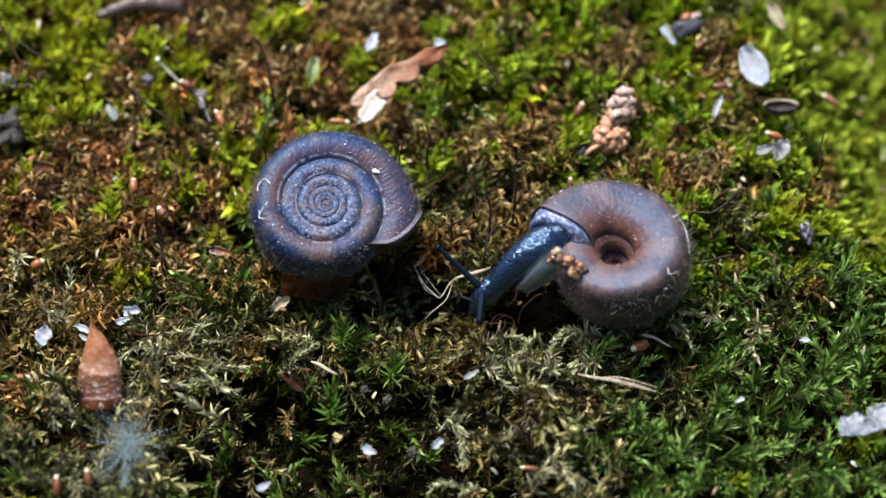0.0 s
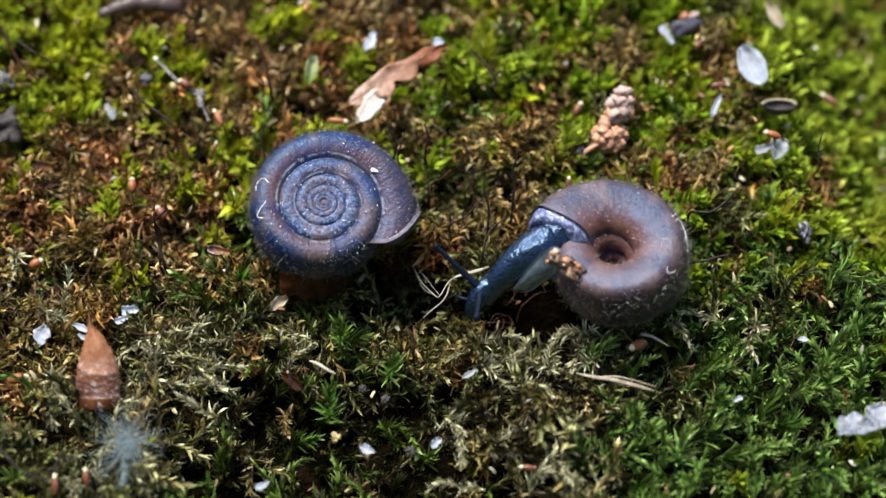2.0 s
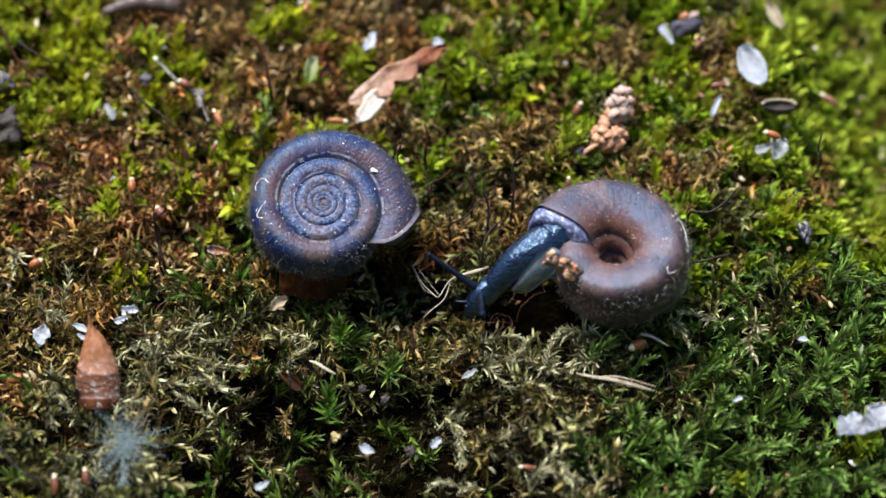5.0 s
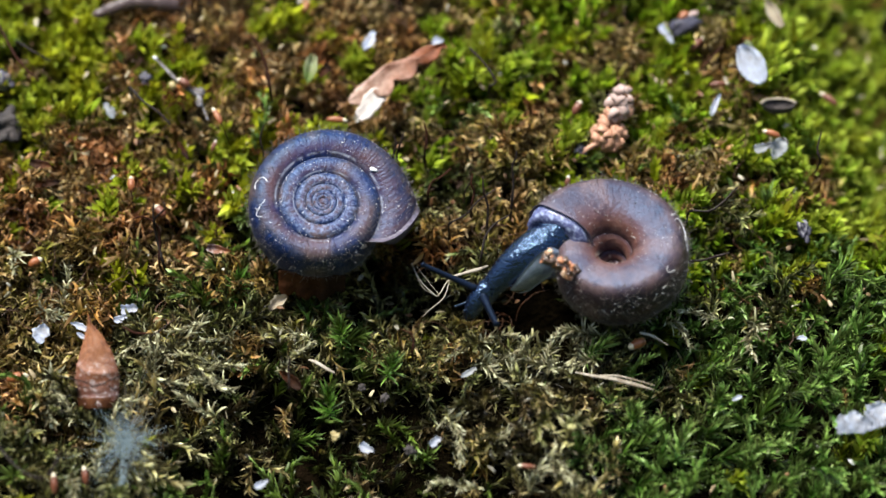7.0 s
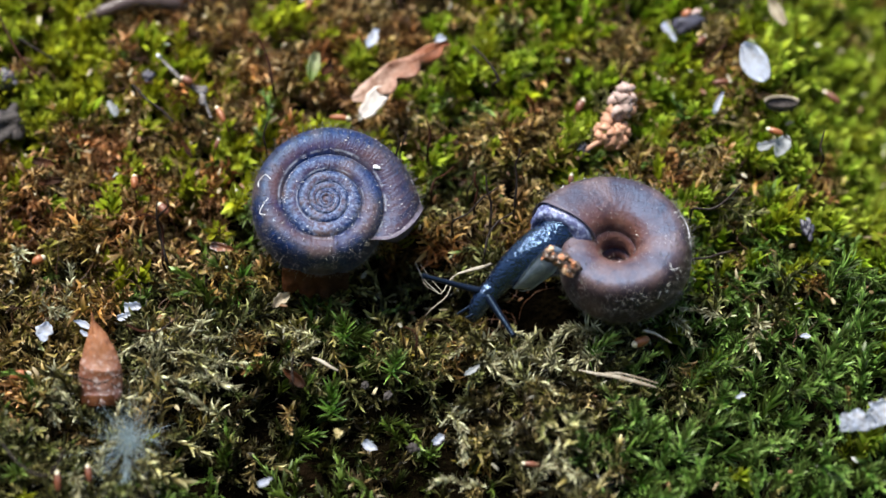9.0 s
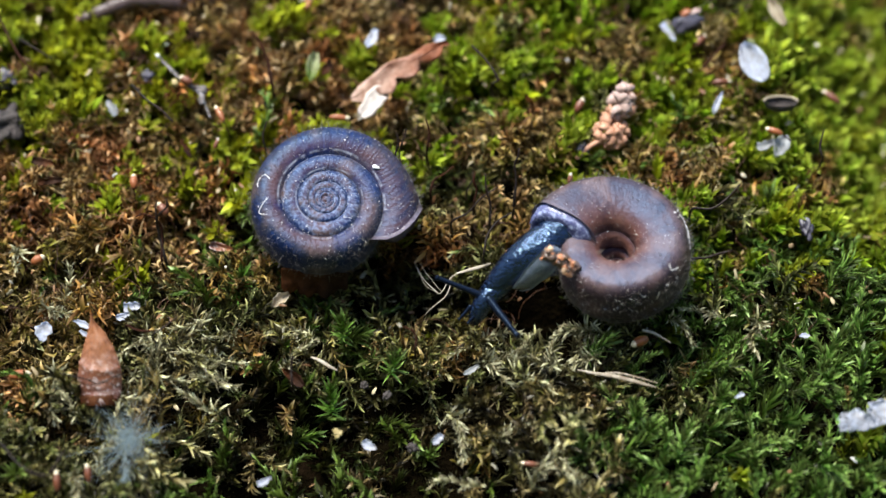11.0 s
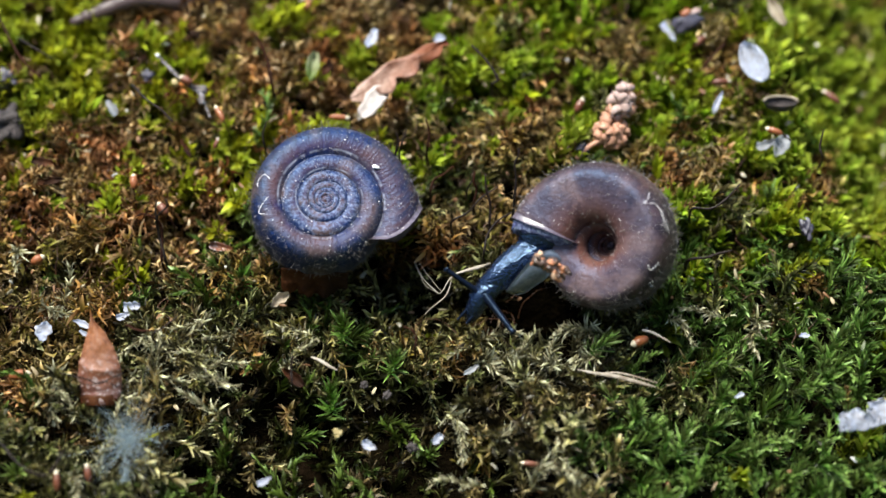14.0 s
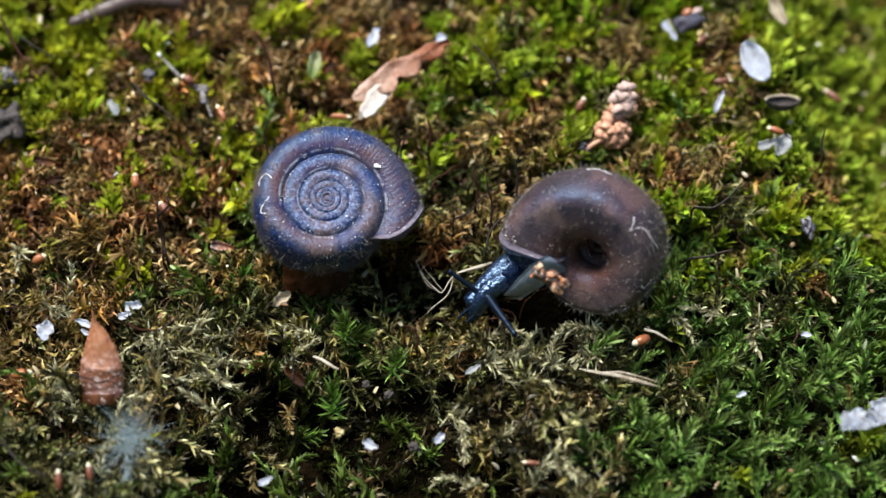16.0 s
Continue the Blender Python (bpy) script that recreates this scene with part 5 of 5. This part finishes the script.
stalk(24, [(3.38, -1.91, 1.50, 0.05), (3.72, -0.39, 2.20, 0.05), (4.58, 0.70, 2.70, 0.04), (5.77, 1.41, 2.90, 0.03)])
stalk(25, [(24.85, 19.18, 2.10, 0.05), (23.73, 17.81, 2.30, 0.05), (22.79, 16.73, 2.10, 0.04)])
stalk(26, [(32.49, 7.47, 1.80, 0.05), (32.20, 8.18, 2.50, 0.045), (32.53, 9.40, 3.30, 0.03)])
stalk(27, [(-34.99, -19.20, 1.70, 0.06), (-33.12, -21.34, 2.10, 0.05), (-31.08, -21.99, 1.90, 0.05), (-29.87, -19.92, 2.20, 0.03)])


# moss capsules: urn with a pale lid on a short stalk
def capsule(x, y, z, tz, tilt, long, wide, material, label, stalk=1.6):
    long, wide = 0.8 * long, 0.78 * wide
    c = thing("moss_capsule", at(x, y, z) @ pose(0, 0, 0, 0, 0, tz) @ pose(0, 0, 0, 0, -tilt, 0), label, "moss capsule", "moss capsules")
    pts = [(-0.5 * long, 0, 0, 0.3 * wide), (-0.25 * long, 0, 0.03, 0.46 * wide), (0.1 * long, 0, 0.05, 0.5 * wide), (0.4 * long, 0, 0, 0.42 * wide), (0.5 * long, 0, 0, 0.34 * wide)]
    mesh_object("urn", *tube(pts, 16, 14, 0.95, 0.02), M[material], c)
    mesh_object("lid", *tube([(0.46 * long, 0, 0, 0.36 * wide), (0.58 * long, 0, 0, 0.33 * wide), (0.72 * long, 0, 0.02, 0.14 * wide)], 8, 12), M["capsule_lid"], c, "pale yellowish capsule lid")
    v, f = tube([(-0.45 * long, 0, 0, 0.06), (-0.8 * long, 0, -0.1, 0.05), (-0.8 * long - stalk * 0.5, 0, -0.8, 0.05), (-0.7 * long - stalk * 0.6, 0, -1.8, 0.05)], 14, 6)
    mesh_object("stalk", v, f, M["red_stalk"], c, "thin red stalk", attrs={"along": [0.5] * len(v)})


capsule(-19.42, 11.61, 2.60, 118, 5, 1.7, 0.75, "capsule", "orange-brown moss capsule with a cream lid")
capsule(-9.21, 12.11, 1.40, -5, 0, 1.8, 0.75, "capsule", "orange moss capsule behind the resting snail")
capsule(28.81, 9.98, 2.40, 160, 5, 1.5, 0.8, "capsule", "glossy orange moss capsule with a white lid")
capsule(35.40, 17.50, -3.40, 140, 5, 1.9, 0.8, "dark_capsule", "dark red moss capsule with a pale lid")
capsule(23.07, 20.72, 0.80, 50, 5, 1.6, 0.9, "dark_capsule", "dark red-brown moss capsule")
capsule(24.72, 16.37, 0.70, 5, 0, 1.7, 0.7, "dark_capsule", "dull brown moss capsule sunk in moss")
capsule(16.25, -10.15, 1.70, -150, 10, 1.6, 1.1, "capsule", "rounded orange-brown seed capsule in moss")
capsule(-12.28, 24.87, 0.80, 80, 0, 1.5, 0.9, "capsule", "blurred orange moss capsule")
capsule(-26.60, 5.30, 1.60, 95, 10, 1.3, 0.9, "capsule", "orange-red moss capsule in brown moss")
capsule(-23.99, 2.94, 1.00, 130, 10, 1.3, 1.0, "dark_capsule", "pinkish red moss capsule in brown moss")
capsule(-34.38, -1.84, 0.60, 30, 10, 1.2, 1.0, "capsule", "bright orange capsule scrap in brown moss")
capsule(-34.78, -12.86, 0.90, 10, 0, 1.7, 1.1, "capsule", "blurred yellow-orange bud on brown moss")
capsule(-30.75, -22.38, 0.90, 95, 30, 1.7, 0.75, "dark_capsule", "blurred brown capsule with a pale tip")
capsule(-28.34, -21.69, 0.90, 100, 30, 1.5, 0.75, "dark_capsule", "blurred brown capsule with a pale tip")
capsule(-22.55, 15.2, 2.60, 150, 10, 1.2, 0.95, "dark_capsule", "dark red glossy capsule on a grey twig")
capsule(10.93, 5.58, 1.60, 80, 40, 1.0, 0.6, "dark_capsule", "brown moss capsule with a cream lid")
capsule(-19.83, 9.73, 0.80, 70, 20, 1.0, 0.5, "dark_capsule", "small red capsule in green moss")
capsule(12.03, 13.84, 0.60, 60, 20, 1.4, 0.9, "dark_capsule", "dull red capsule in brownish moss")
capsule(7.06, -20.68, 0.60, 175, 5, 1.5, 0.6, "dark_capsule", "dark capsule with a whitish lid in moss")


# grey twig with knots
def build_twig():
    tw = thing("twig", at(-22.12, 14.90, 1.70), "short knotty grey twig lying on moss", "twig")
    mesh_object("stem", *tube([(-3.2, 3.4, 0.1, 0.06), (-2.1, 2.1, 0.2, 0.16), (-1.0, 0.8, 0.3, 0.15), (0.0, 0.1, 0.2, 0.24), (0.7, -0.3, 0.1, 0.28), (1.2, -1.6, -0.1, 0.12), (1.7, -2.8, -0.3, 0.08)], 34, 12, 0.85, 0.2), M["twig"], tw)
    k = part("knot", lump(0.5, 0.36, 0.3, 2, 0.3), M["twig"], tw, "pale grey knot")
    k.matrix_basis = at(0.9, -0.2, 0.2, 0, 0, -30)
    k = part("knot", lump(0.32, 0.42, 0.28, 5, 0.3), M["twig"], tw, "pale grey knot")
    k.matrix_basis = at(0.9, -1.3, 0.1, 0, 0, 20)
    k = part("tip", lump(0.2, 0.22, 0.18, 7, 0.3), M["crumb"], tw, "white twig tip")
    k.matrix_basis = at(-3.3, 3.5, 0.2)
    k = part("bud", lump(0.36, 0.34, 0.3, 9, 0.3), M["pale_seed"], tw, "cream bud on the twig")
    k.matrix_basis = at(-1.5, 0.2, 0.7)


build_twig()


# dark husk with an orange end
def build_husk():
    h = thing("seed_husk", at(21.98, 22.28, 1.40) @ pose(0, 0, 0, 20, 0, 25), "dark violet-grey seed husk with an orange end", "seed husk")
    part("body", lump(1.45, 0.85, 0.7, 3, 0.25, 3), M["slate"], h)
    e = part("end", lump(0.6, 0.4, 0.35, 8, 0.2), M["capsule"], h, "orange husk end")
    e.matrix_basis = at(0.3, 0.85, 0.15, 0, 0, 20)
    e = part("rim", lump(0.7, 0.3, 0.3, 9, 0.3), M["catkin_grey"], h, "pale grey husk rim")
    e.matrix_basis = at(1.0, 0.6, 0.2, 0, 0, 10)


build_husk()


# half seed coat: a brown bowl with a pale rim
def build_seed_coat():
    s = thing("seed_coat", at(29.74, 13.6, 1.7) @ pose(0, 0, 0, -24), "half brown seed coat with a pale rim", "seed coat")
    bowl, f = [], []
    for i in range(9):
        a = i / 8 * math.pi / 2
        for k in range(22):
            w = 2 * math.pi * k / 22
            bowl.append((1.5 * math.cos(w) * math.cos(a), 0.85 * math.sin(w) * math.cos(a), -1.0 * math.sin(a)))
    for i in range(8):
        for k in range(22):
            a, b = i * 22 + k, i * 22 + (k + 1) % 22
            f.append((a, b, b + 22, a + 22))
    mesh_object("bowl", bowl, f, M["clod"], s)
    ring = [(1.5 * math.cos(w), 0.85 * math.sin(w), 0, 0.12) for w in np.linspace(0.1, math.pi - 0.1, 9)]
    v, f = tube(ring, 30, 8)
    mesh_object("rim", v, f, M["pale_husk"], s, "pale rim", attrs={"along": [0.5] * len(v)})


build_seed_coat()


def stone(name, x, y, z, r, seed, material, label, category):
    ob = part(name, lump(*r, seed, 0.4, 4), M[material], None)
    ob.matrix_world = at(x, y, z, 15, 0, seed * 40)
    return tagged(ob, label, category)


stone("soil_clod", -38.67, 12.46, -0.30, (1.5, 1.2, 1.0), 2, "clod", "dark grey crumbly clod of soil in moss", "soil clod")
stone("soil_clod", -39.20, 17.09, 0.00, (0.9, 0.8, 0.6), 3, "slate", "blurred violet-grey clod in moss", "soil clod")
stone("soil_clod", -6.44, -13.44, 0.20, (0.3, 0.32, 0.26), 4, "clod", "tiny bluish dark grain of soil", "soil clod")
stone("soil_clod", -2.46, -19.11, 0.20, (0.4, 0.4, 0.36), 5, "clod", "small dark grain of soil", "soil clod")
stone("soil_clod", -4.57, -14.41, 0.30, (0.4, 0.26, 0.22), 6, "clod", "tiny bluish dark grain of soil", "soil clod")
stone("soil_clod", 12.22, 9.38, 0.80, (0.5, 0.5, 0.45), 7, "slate", "tiny bluish grain beside the catkin", "soil clod")
stone("soil_clod", -26.32, 17.12, 0.40, (0.6, 0.5, 0.4), 8, "slate", "small violet-grey grain in moss", "soil clod")
stone("soil_clod", 31.10, 1.39, 0.40, (0.5, 0.8, 0.4), 9, "slate", "small bluish grain in green moss", "soil clod")
stone("seed", -8.49, -17.95, 0.50, (0.34, 0.34, 0.32), 10, "pale_seed", "round yellowish seed in dark moss", "seed")


# tuft of seed fluff
def build_fluff():
    tuft = thing("seed_fluff", at(-25.34, -19.58, 0.90), "bluish-white tuft of fine seed fluff", "seed fluff")
    rng = np.random.RandomState(3)
    pieces = []
    for i in range(340):
        a, b = rng.choice((0.4, 1.3, 2.0, 3.3, 4.4, 4.9, 5.6)) + rng.normal(0, 0.28), rng.uniform(0.2, 1.3)
        d = Vector((math.cos(a) * math.sin(b), math.sin(a) * math.sin(b) * 0.9, math.cos(b) * 0.6))
        long = rng.uniform(1.2, 3.0) + 2.6 * rng.rand() ** 2
        side = Vector(rng.normal(0, 0.35, 3))
        p0 = Vector(rng.normal(0, 0.5, 3)) + Vector((0, 0.7, 0))
        pts = [(*p0, 0.008), (*(p0 + d * long * 0.5 + side * 0.8), 0.008), (*(p0 + d * long + side * 2.2), 0.005)]
        pieces.append(tube(pts, 7, 3, caps=False))
    v, f = joined(pieces)
    tagged(mesh_object("fibre_mass", v, f, M["fluff"], tuft), kind="stuff")
    pieces = []
    for i in range(75):
        y = rng.uniform(-2.6, 1.4)
        p0 = Vector((rng.normal(0.1, 0.16), y, 0.4 + rng.normal(0, 0.15)))
        d = Vector((rng.normal(0, 0.35), -0.9, rng.normal(0, 0.3))) * rng.uniform(0.5, 1.4)
        pieces.append(tube([(*p0, 0.02), (*(p0 + d * 0.5 + Vector(rng.normal(0, 0.08, 3))), 0.018), (*(p0 + d), 0.008)], 6, 3, caps=False))
    v, f = joined(pieces)
    tagged(mesh_object("core", v, f, M["fluff"], tuft, "denser pale blue core of the tuft"), kind="stuff")


build_fluff()


# loose flakes and crumbs strewn over the moss
def build_litter():
    rng = np.random.RandomState(21)
    pieces = []
    for i in range(620):
        x, y = rng.uniform(-42, 42), rng.uniform(-26, 30)
        if y < -7 and i % 3:
            continue
        z = bed(x, y) + rng.uniform(-0.6, 0.5)
        long, wide = rng.uniform(0.25, 1.0), rng.uniform(0.1, 0.36)
        m = Euler((rng.normal(0, 0.5), rng.normal(0, 0.5), rng.uniform(0, 6.28))).to_matrix()
        v, f, _ = sheet(long, oval(wide), lambda f, g: 0.3 * wide * g * g + 0.1 * long * math.sin(3 * f), 0.05, 6, 3)
        pieces.append(([m @ Vector(p) + Vector((x, y, z)) for p in v], f))
    v, f = joined(pieces)
    tagged(mesh_object("plant_litter", v, f, M["speck"]), "tiny brown and cream plant flakes strewn over moss", "plant litter", kind="stuff")


build_litter()


# clump of droppings by the snail's breathing hole
def build_dropping():
    d = thing("dropping", CRAWLER @ Matrix.Translation(lay(998, 466, 3.9) * MM), "orange-brown crumbly dropping on the snail's body", "dropping")
    rng = random.Random(8)
    core = part("core", lump(1.3, 0.4, 0.36, 31, 0.2), M["grain_dark"], d, "dark packed middle")
    core.matrix_basis = at(0.1, 0.0, -0.1, 0, 0, -36)
    for i in range(70):
        f = rng.random()
        p = Vector((-1.05 + 2.25 * f, 0.75 - 1.5 * f ** 1.1, 0.1 - 0.3 * f)) + Vector((rng.uniform(-0.48, 0.48), rng.uniform(-0.45, 0.45), rng.uniform(-0.4, 0.4)))
        r = rng.choice((0.12, 0.16, 0.21, 0.3))
        g = part("grain", lump(r * rng.uniform(0.8, 1.4), r, r * 0.9, i, 0.55), M[rng.choice(("grain", "grain", "grain_pale", "grain_dark", "grain_dark"))], d)
        g.matrix_basis = Matrix.Translation(p * MM) @ pose(0, 0, 0, rng.uniform(0, 90), 0, rng.uniform(0, 180))
    return d


dropping = build_dropping()

# earthworm that creeps out of the moss: short ringed pieces on one path
WORM_PATH = [(-36.90, 21.49, 0.60), (-33.50, 22.77, 0.90), (-31.63, 23.44, 1.20), (-29.60, 24.22, 1.50), (-27.89, 25.06, 1.40), (-26.15, 25.23, 1.00), (-24.45, 25.50, 0.30), (-22.53, 26.06, -0.80), (-20.63, 26.84, -2.20), (-18.67, 27.60, -3.40)]


def build_worm():
    w = thing("earthworm", Matrix.Identity(4), "pinkish-brown earthworm creeping through moss", "earthworm")
    pieces = []
    for i in range(9):
        r0 = 0.45 if i == 0 else 0.5 + 0.09 * min(i, 4)
        r1 = 0.5 + 0.09 * min(i + 1, 4)
        pts = [(-0.3, 0, 0, r0 * (0.55 if i == 0 else 0.92)), (0.1, 0, 0, r0), (0.7, 0, 0, r0 * 0.97), (1.2, 0, 0, r1), (1.7, 0, 0, r1 * 0.96), (2.1, 0, 0, r1 * 0.85)]
        pieces.append(mesh_object("segment", *tube(pts, 18, 14, 0.95), M["worm"], w))
    return w, pieces


worm, worm_pieces = build_worm()

# ---- movement ----
SHELL_TURN = [(0, 0, 0, 0, 0, 0), (8, 0, 1, 0, 1, 0), (11.5, 0.5, 1, 0.2, 1, 0), (12, 2, 0.8, 1, -0.5, 1), (12.5, 4.5, -1, 2.7, -3, 5), (13, 8, -4, 6, -8, 11),
              (13.5, 13, -7, 11, -15, 20), (14, 18.5, -8.5, 16, -24, 23), (14.5, 25, -10, 20, -31, 23), (15, 32, -10.3, 22, -38, 19), (15.5, 36, -10.5, 22.6, -42, 16), (16, 38, -10.5, 22.6, -44, 14)]
SHELL_REST = pose(0, 0, 0, -34, -8, 0) @ pose(0, 0, 0, 0, 0, 163) @ pose(0, 0, 0, 180, 0, 0)
SHELL_AXIS = (-0.6, -0.2, 0.0)  # where the coil's axis stands


def turn(rx, ry, rz):
    v = Vector((radians(rx), radians(ry), radians(rz)))
    return Matrix.Rotation(v.length, 4, v.normalized()) if v.length > 1e-6 else Matrix.Identity(4)


def shift(dx, dy, w=0.0):
    return Matrix.Translation((dx * PX * MM, -dy * PX * MM, w * MM))


def about(x, y, m):
    c = Matrix.Translation(lay(x, y) * MM)
    return c @ m @ c.inverted()


def aim(root, tip, long, back=0.0):
    """A feeler of that length from root towards tip (layout numbers with height); where it is longer, it lifts."""
    a, b = lay(*root), lay(*tip)
    d = (b - a).normalized()
    return Matrix.Translation((a - d * back) * MM) @ d.to_track_quat("X", "Z").to_matrix().to_4x4()


def motions():
    c = Vector(SHELL_AXIS) * MM
    walk(crawler_shell, [(t, Matrix.Translation(Vector((tx * PX, ty * PX, 0)) * MM) @ turn(1.54 * rx, 1.4 * ry, rz) @ Matrix.Translation(c) @ SHELL_REST)
                         for t, rx, ry, rz, tx, ty in SHELL_TURN])
    walk(shoulder, [(t, Matrix.Translation(Vector((tx * PX, ty * PX, 0)) * MM) @ turn(rx, ry, rz)) for t, rx, ry, rz, tx, ty in SHELL_TURN])
    # body: seconds, shift right, shift down, turn, dip of its rear end
    dip = Vector((-0.64, 0.77, 0))
    walk(neck, [(t, shift(dx, dy) @ about(850, 520, pose(0, 0, 0, 0, 0, a) @ Matrix.Rotation(radians(b), 4, dip))) for t, dx, dy, a, b in
                [(0, 0, 0, 0, 0), (4, -1, 2, 0, 0), (6.5, 0, 3, 0, 0), (9, 1, 5, 0, 0), (11.5, 1, 6, 0, 0), (12.5, -3, 7, -1, 2), (13.5, -11, 9, -3, 7), (14.5, -18, 12, -5, 15), (15.2, -22, 14, -6, 22), (16, -23, 15, -6, 24)]])
    walk(head, [(t, shift(dx, dy)) for t, dx, dy in
                [(0, 4, -2), (1.5, 0, 1), (4, 0, 2), (6.5, 0, 7), (9, 1, 14), (11.5, 5, 20), (12.5, 2, 19), (13.5, -2, 16), (16, -3, 17)]])
    walk(foot, [(t, shift(dx, dy) @ about(970, 450, pose(0, 0, 0, 0, 0, a))) for t, dx, dy, a in
                [(0, 0, 0, 0), (4, -3, 2, 0), (7, -5, 4, 0), (9, -6, 5, 0), (11.5, -6, 5, 0), (12.5, -8, 8, 0), (13.5, -13, 11, -1), (14.5, -17, 17, -3), (15, -18, 21, -4), (16, -18, 24, -5)]])
    # feelers: seconds, root, tip, how far drawn in
    rows = [(0, (848, 505), (775, 436), 0), (2.5, (846, 505), (774, 436), 0), (3.5, (845, 505), (760, 437), 0), (4, (845, 506), (760, 441), 0), (6.5, (845, 510), (750, 460), 0),
            (9, (846, 519), (749, 493), 0), (11.5, (846, 525), (782, 494), 1.4), (12.5, (842, 520), (793, 487), 2.0), (13.5, (840, 518), (790, 483), 1.8), (16, (840, 522), (793, 488), 2.0)]
    walk(feelers[0], [(t, aim((*a, -0.2), (*b, 0.3), 4.9, d)) for t, a, b, d in rows])
    rows = [(0, (850, 520), (845, 564), 1.6), (2, (850, 520), (843, 560), 2.4), (4, (851, 524), (846, 555), 2.6), (6.5, (855, 524), (873, 562), 1.4), (7, (857, 524), (880, 572), 1.2), (8, (860, 526), (894, 588), 0.6),
            (9, (860, 528), (905, 597), 0.3), (11.5, (862, 532), (914, 598), 0.2), (12.5, (858, 530), (908, 597), 0.2), (13.5, (856, 526), (906, 592), 0.1), (16, (857, 530), (906, 597), 0.1)]
    # the front feeler keeps its length and lifts where its tip stands nearer to the head
    walk(feelers[1], [(t, aim((*a, 0.1), (*b, 0.1 + math.sqrt(max(0.3, 4.2 ** 2 - (PX * math.dist(a, b)) ** 2))), 4.2)) for t, a, b, d in rows])
    rows = [(0, (838, 530), (812, 522), 0.3), (4, (834, 532), (808, 528), 0.3), (7, (832, 535), (804, 545), 0.3), (9, (830, 546), (804, 562), 0.2), (11.5, (830, 548), (810, 572), 0.1), (16, (828, 550), (806, 570), 0.1)]
    walk(feelers[2], [(t, aim((*a, -0.5), (*b, -0.6), 1.5, d)) for t, a, b, d in rows])
    walk(feelers[3], [(t, shift(14, 8, 0.1) @ aim((*a, -0.5), (*b, -0.6), 1.4, d)) for t, a, b, d in rows])
    walk(dropping, [(t, CRAWLER @ shift(dx, dy) @ Matrix.Translation(lay(998, 466, 3.9) * MM)) for t, dx, dy in
                    [(0, 0, 0), (1, 0, 2), (2, 0, 3), (3, -3, 4.5), (4, -4, 4.5), (6.5, -7, 4.5), (7, -8, 5), (8, -11, 5), (9, -12, 4), (11.5, -12, 4.5), (12, -14, 6), (12.5, -15, 9.5),
                     (13, -22, 8.5), (13.5, -26, 12), (14, -29, 13.5), (14.5, -30, 20), (15, -31, 28), (15.5, -31, 33), (16, -32, 36)]])
    # worm: how far its head has crept, in mm along the path from the first point
    path = spline([(x * MM, y * MM, z * MM) for x, y, z in WORM_PATH], 200)
    steps = np.concatenate([[0], np.cumsum(np.linalg.norm(np.diff(path, axis=0), axis=1))])

    def on_path(s):
        return Vector([float(np.interp(s, steps, path[:, i])) for i in range(3)])

    crept = [(0, 6.2), (2, 6.6), (4, 7.2), (6.5, 6.4), (9, 5.2), (11.5, 4.7), (12.5, 4.5), (13.5, 4.0), (14, 3.8), (15, 3.7), (16, 3.5)]
    for i, ob in enumerate(worm_pieces):
        rows = []
        for t, s in crept:
            a = on_path((s + 1.55 * i) * MM)
            b = on_path((s + 1.55 * i + 1.7) * MM)
            rows.append((t, Matrix.Translation(a) @ (b - a).to_track_quat("X", "Z").to_matrix().to_4x4()))
        walk(ob, rows)


motions()
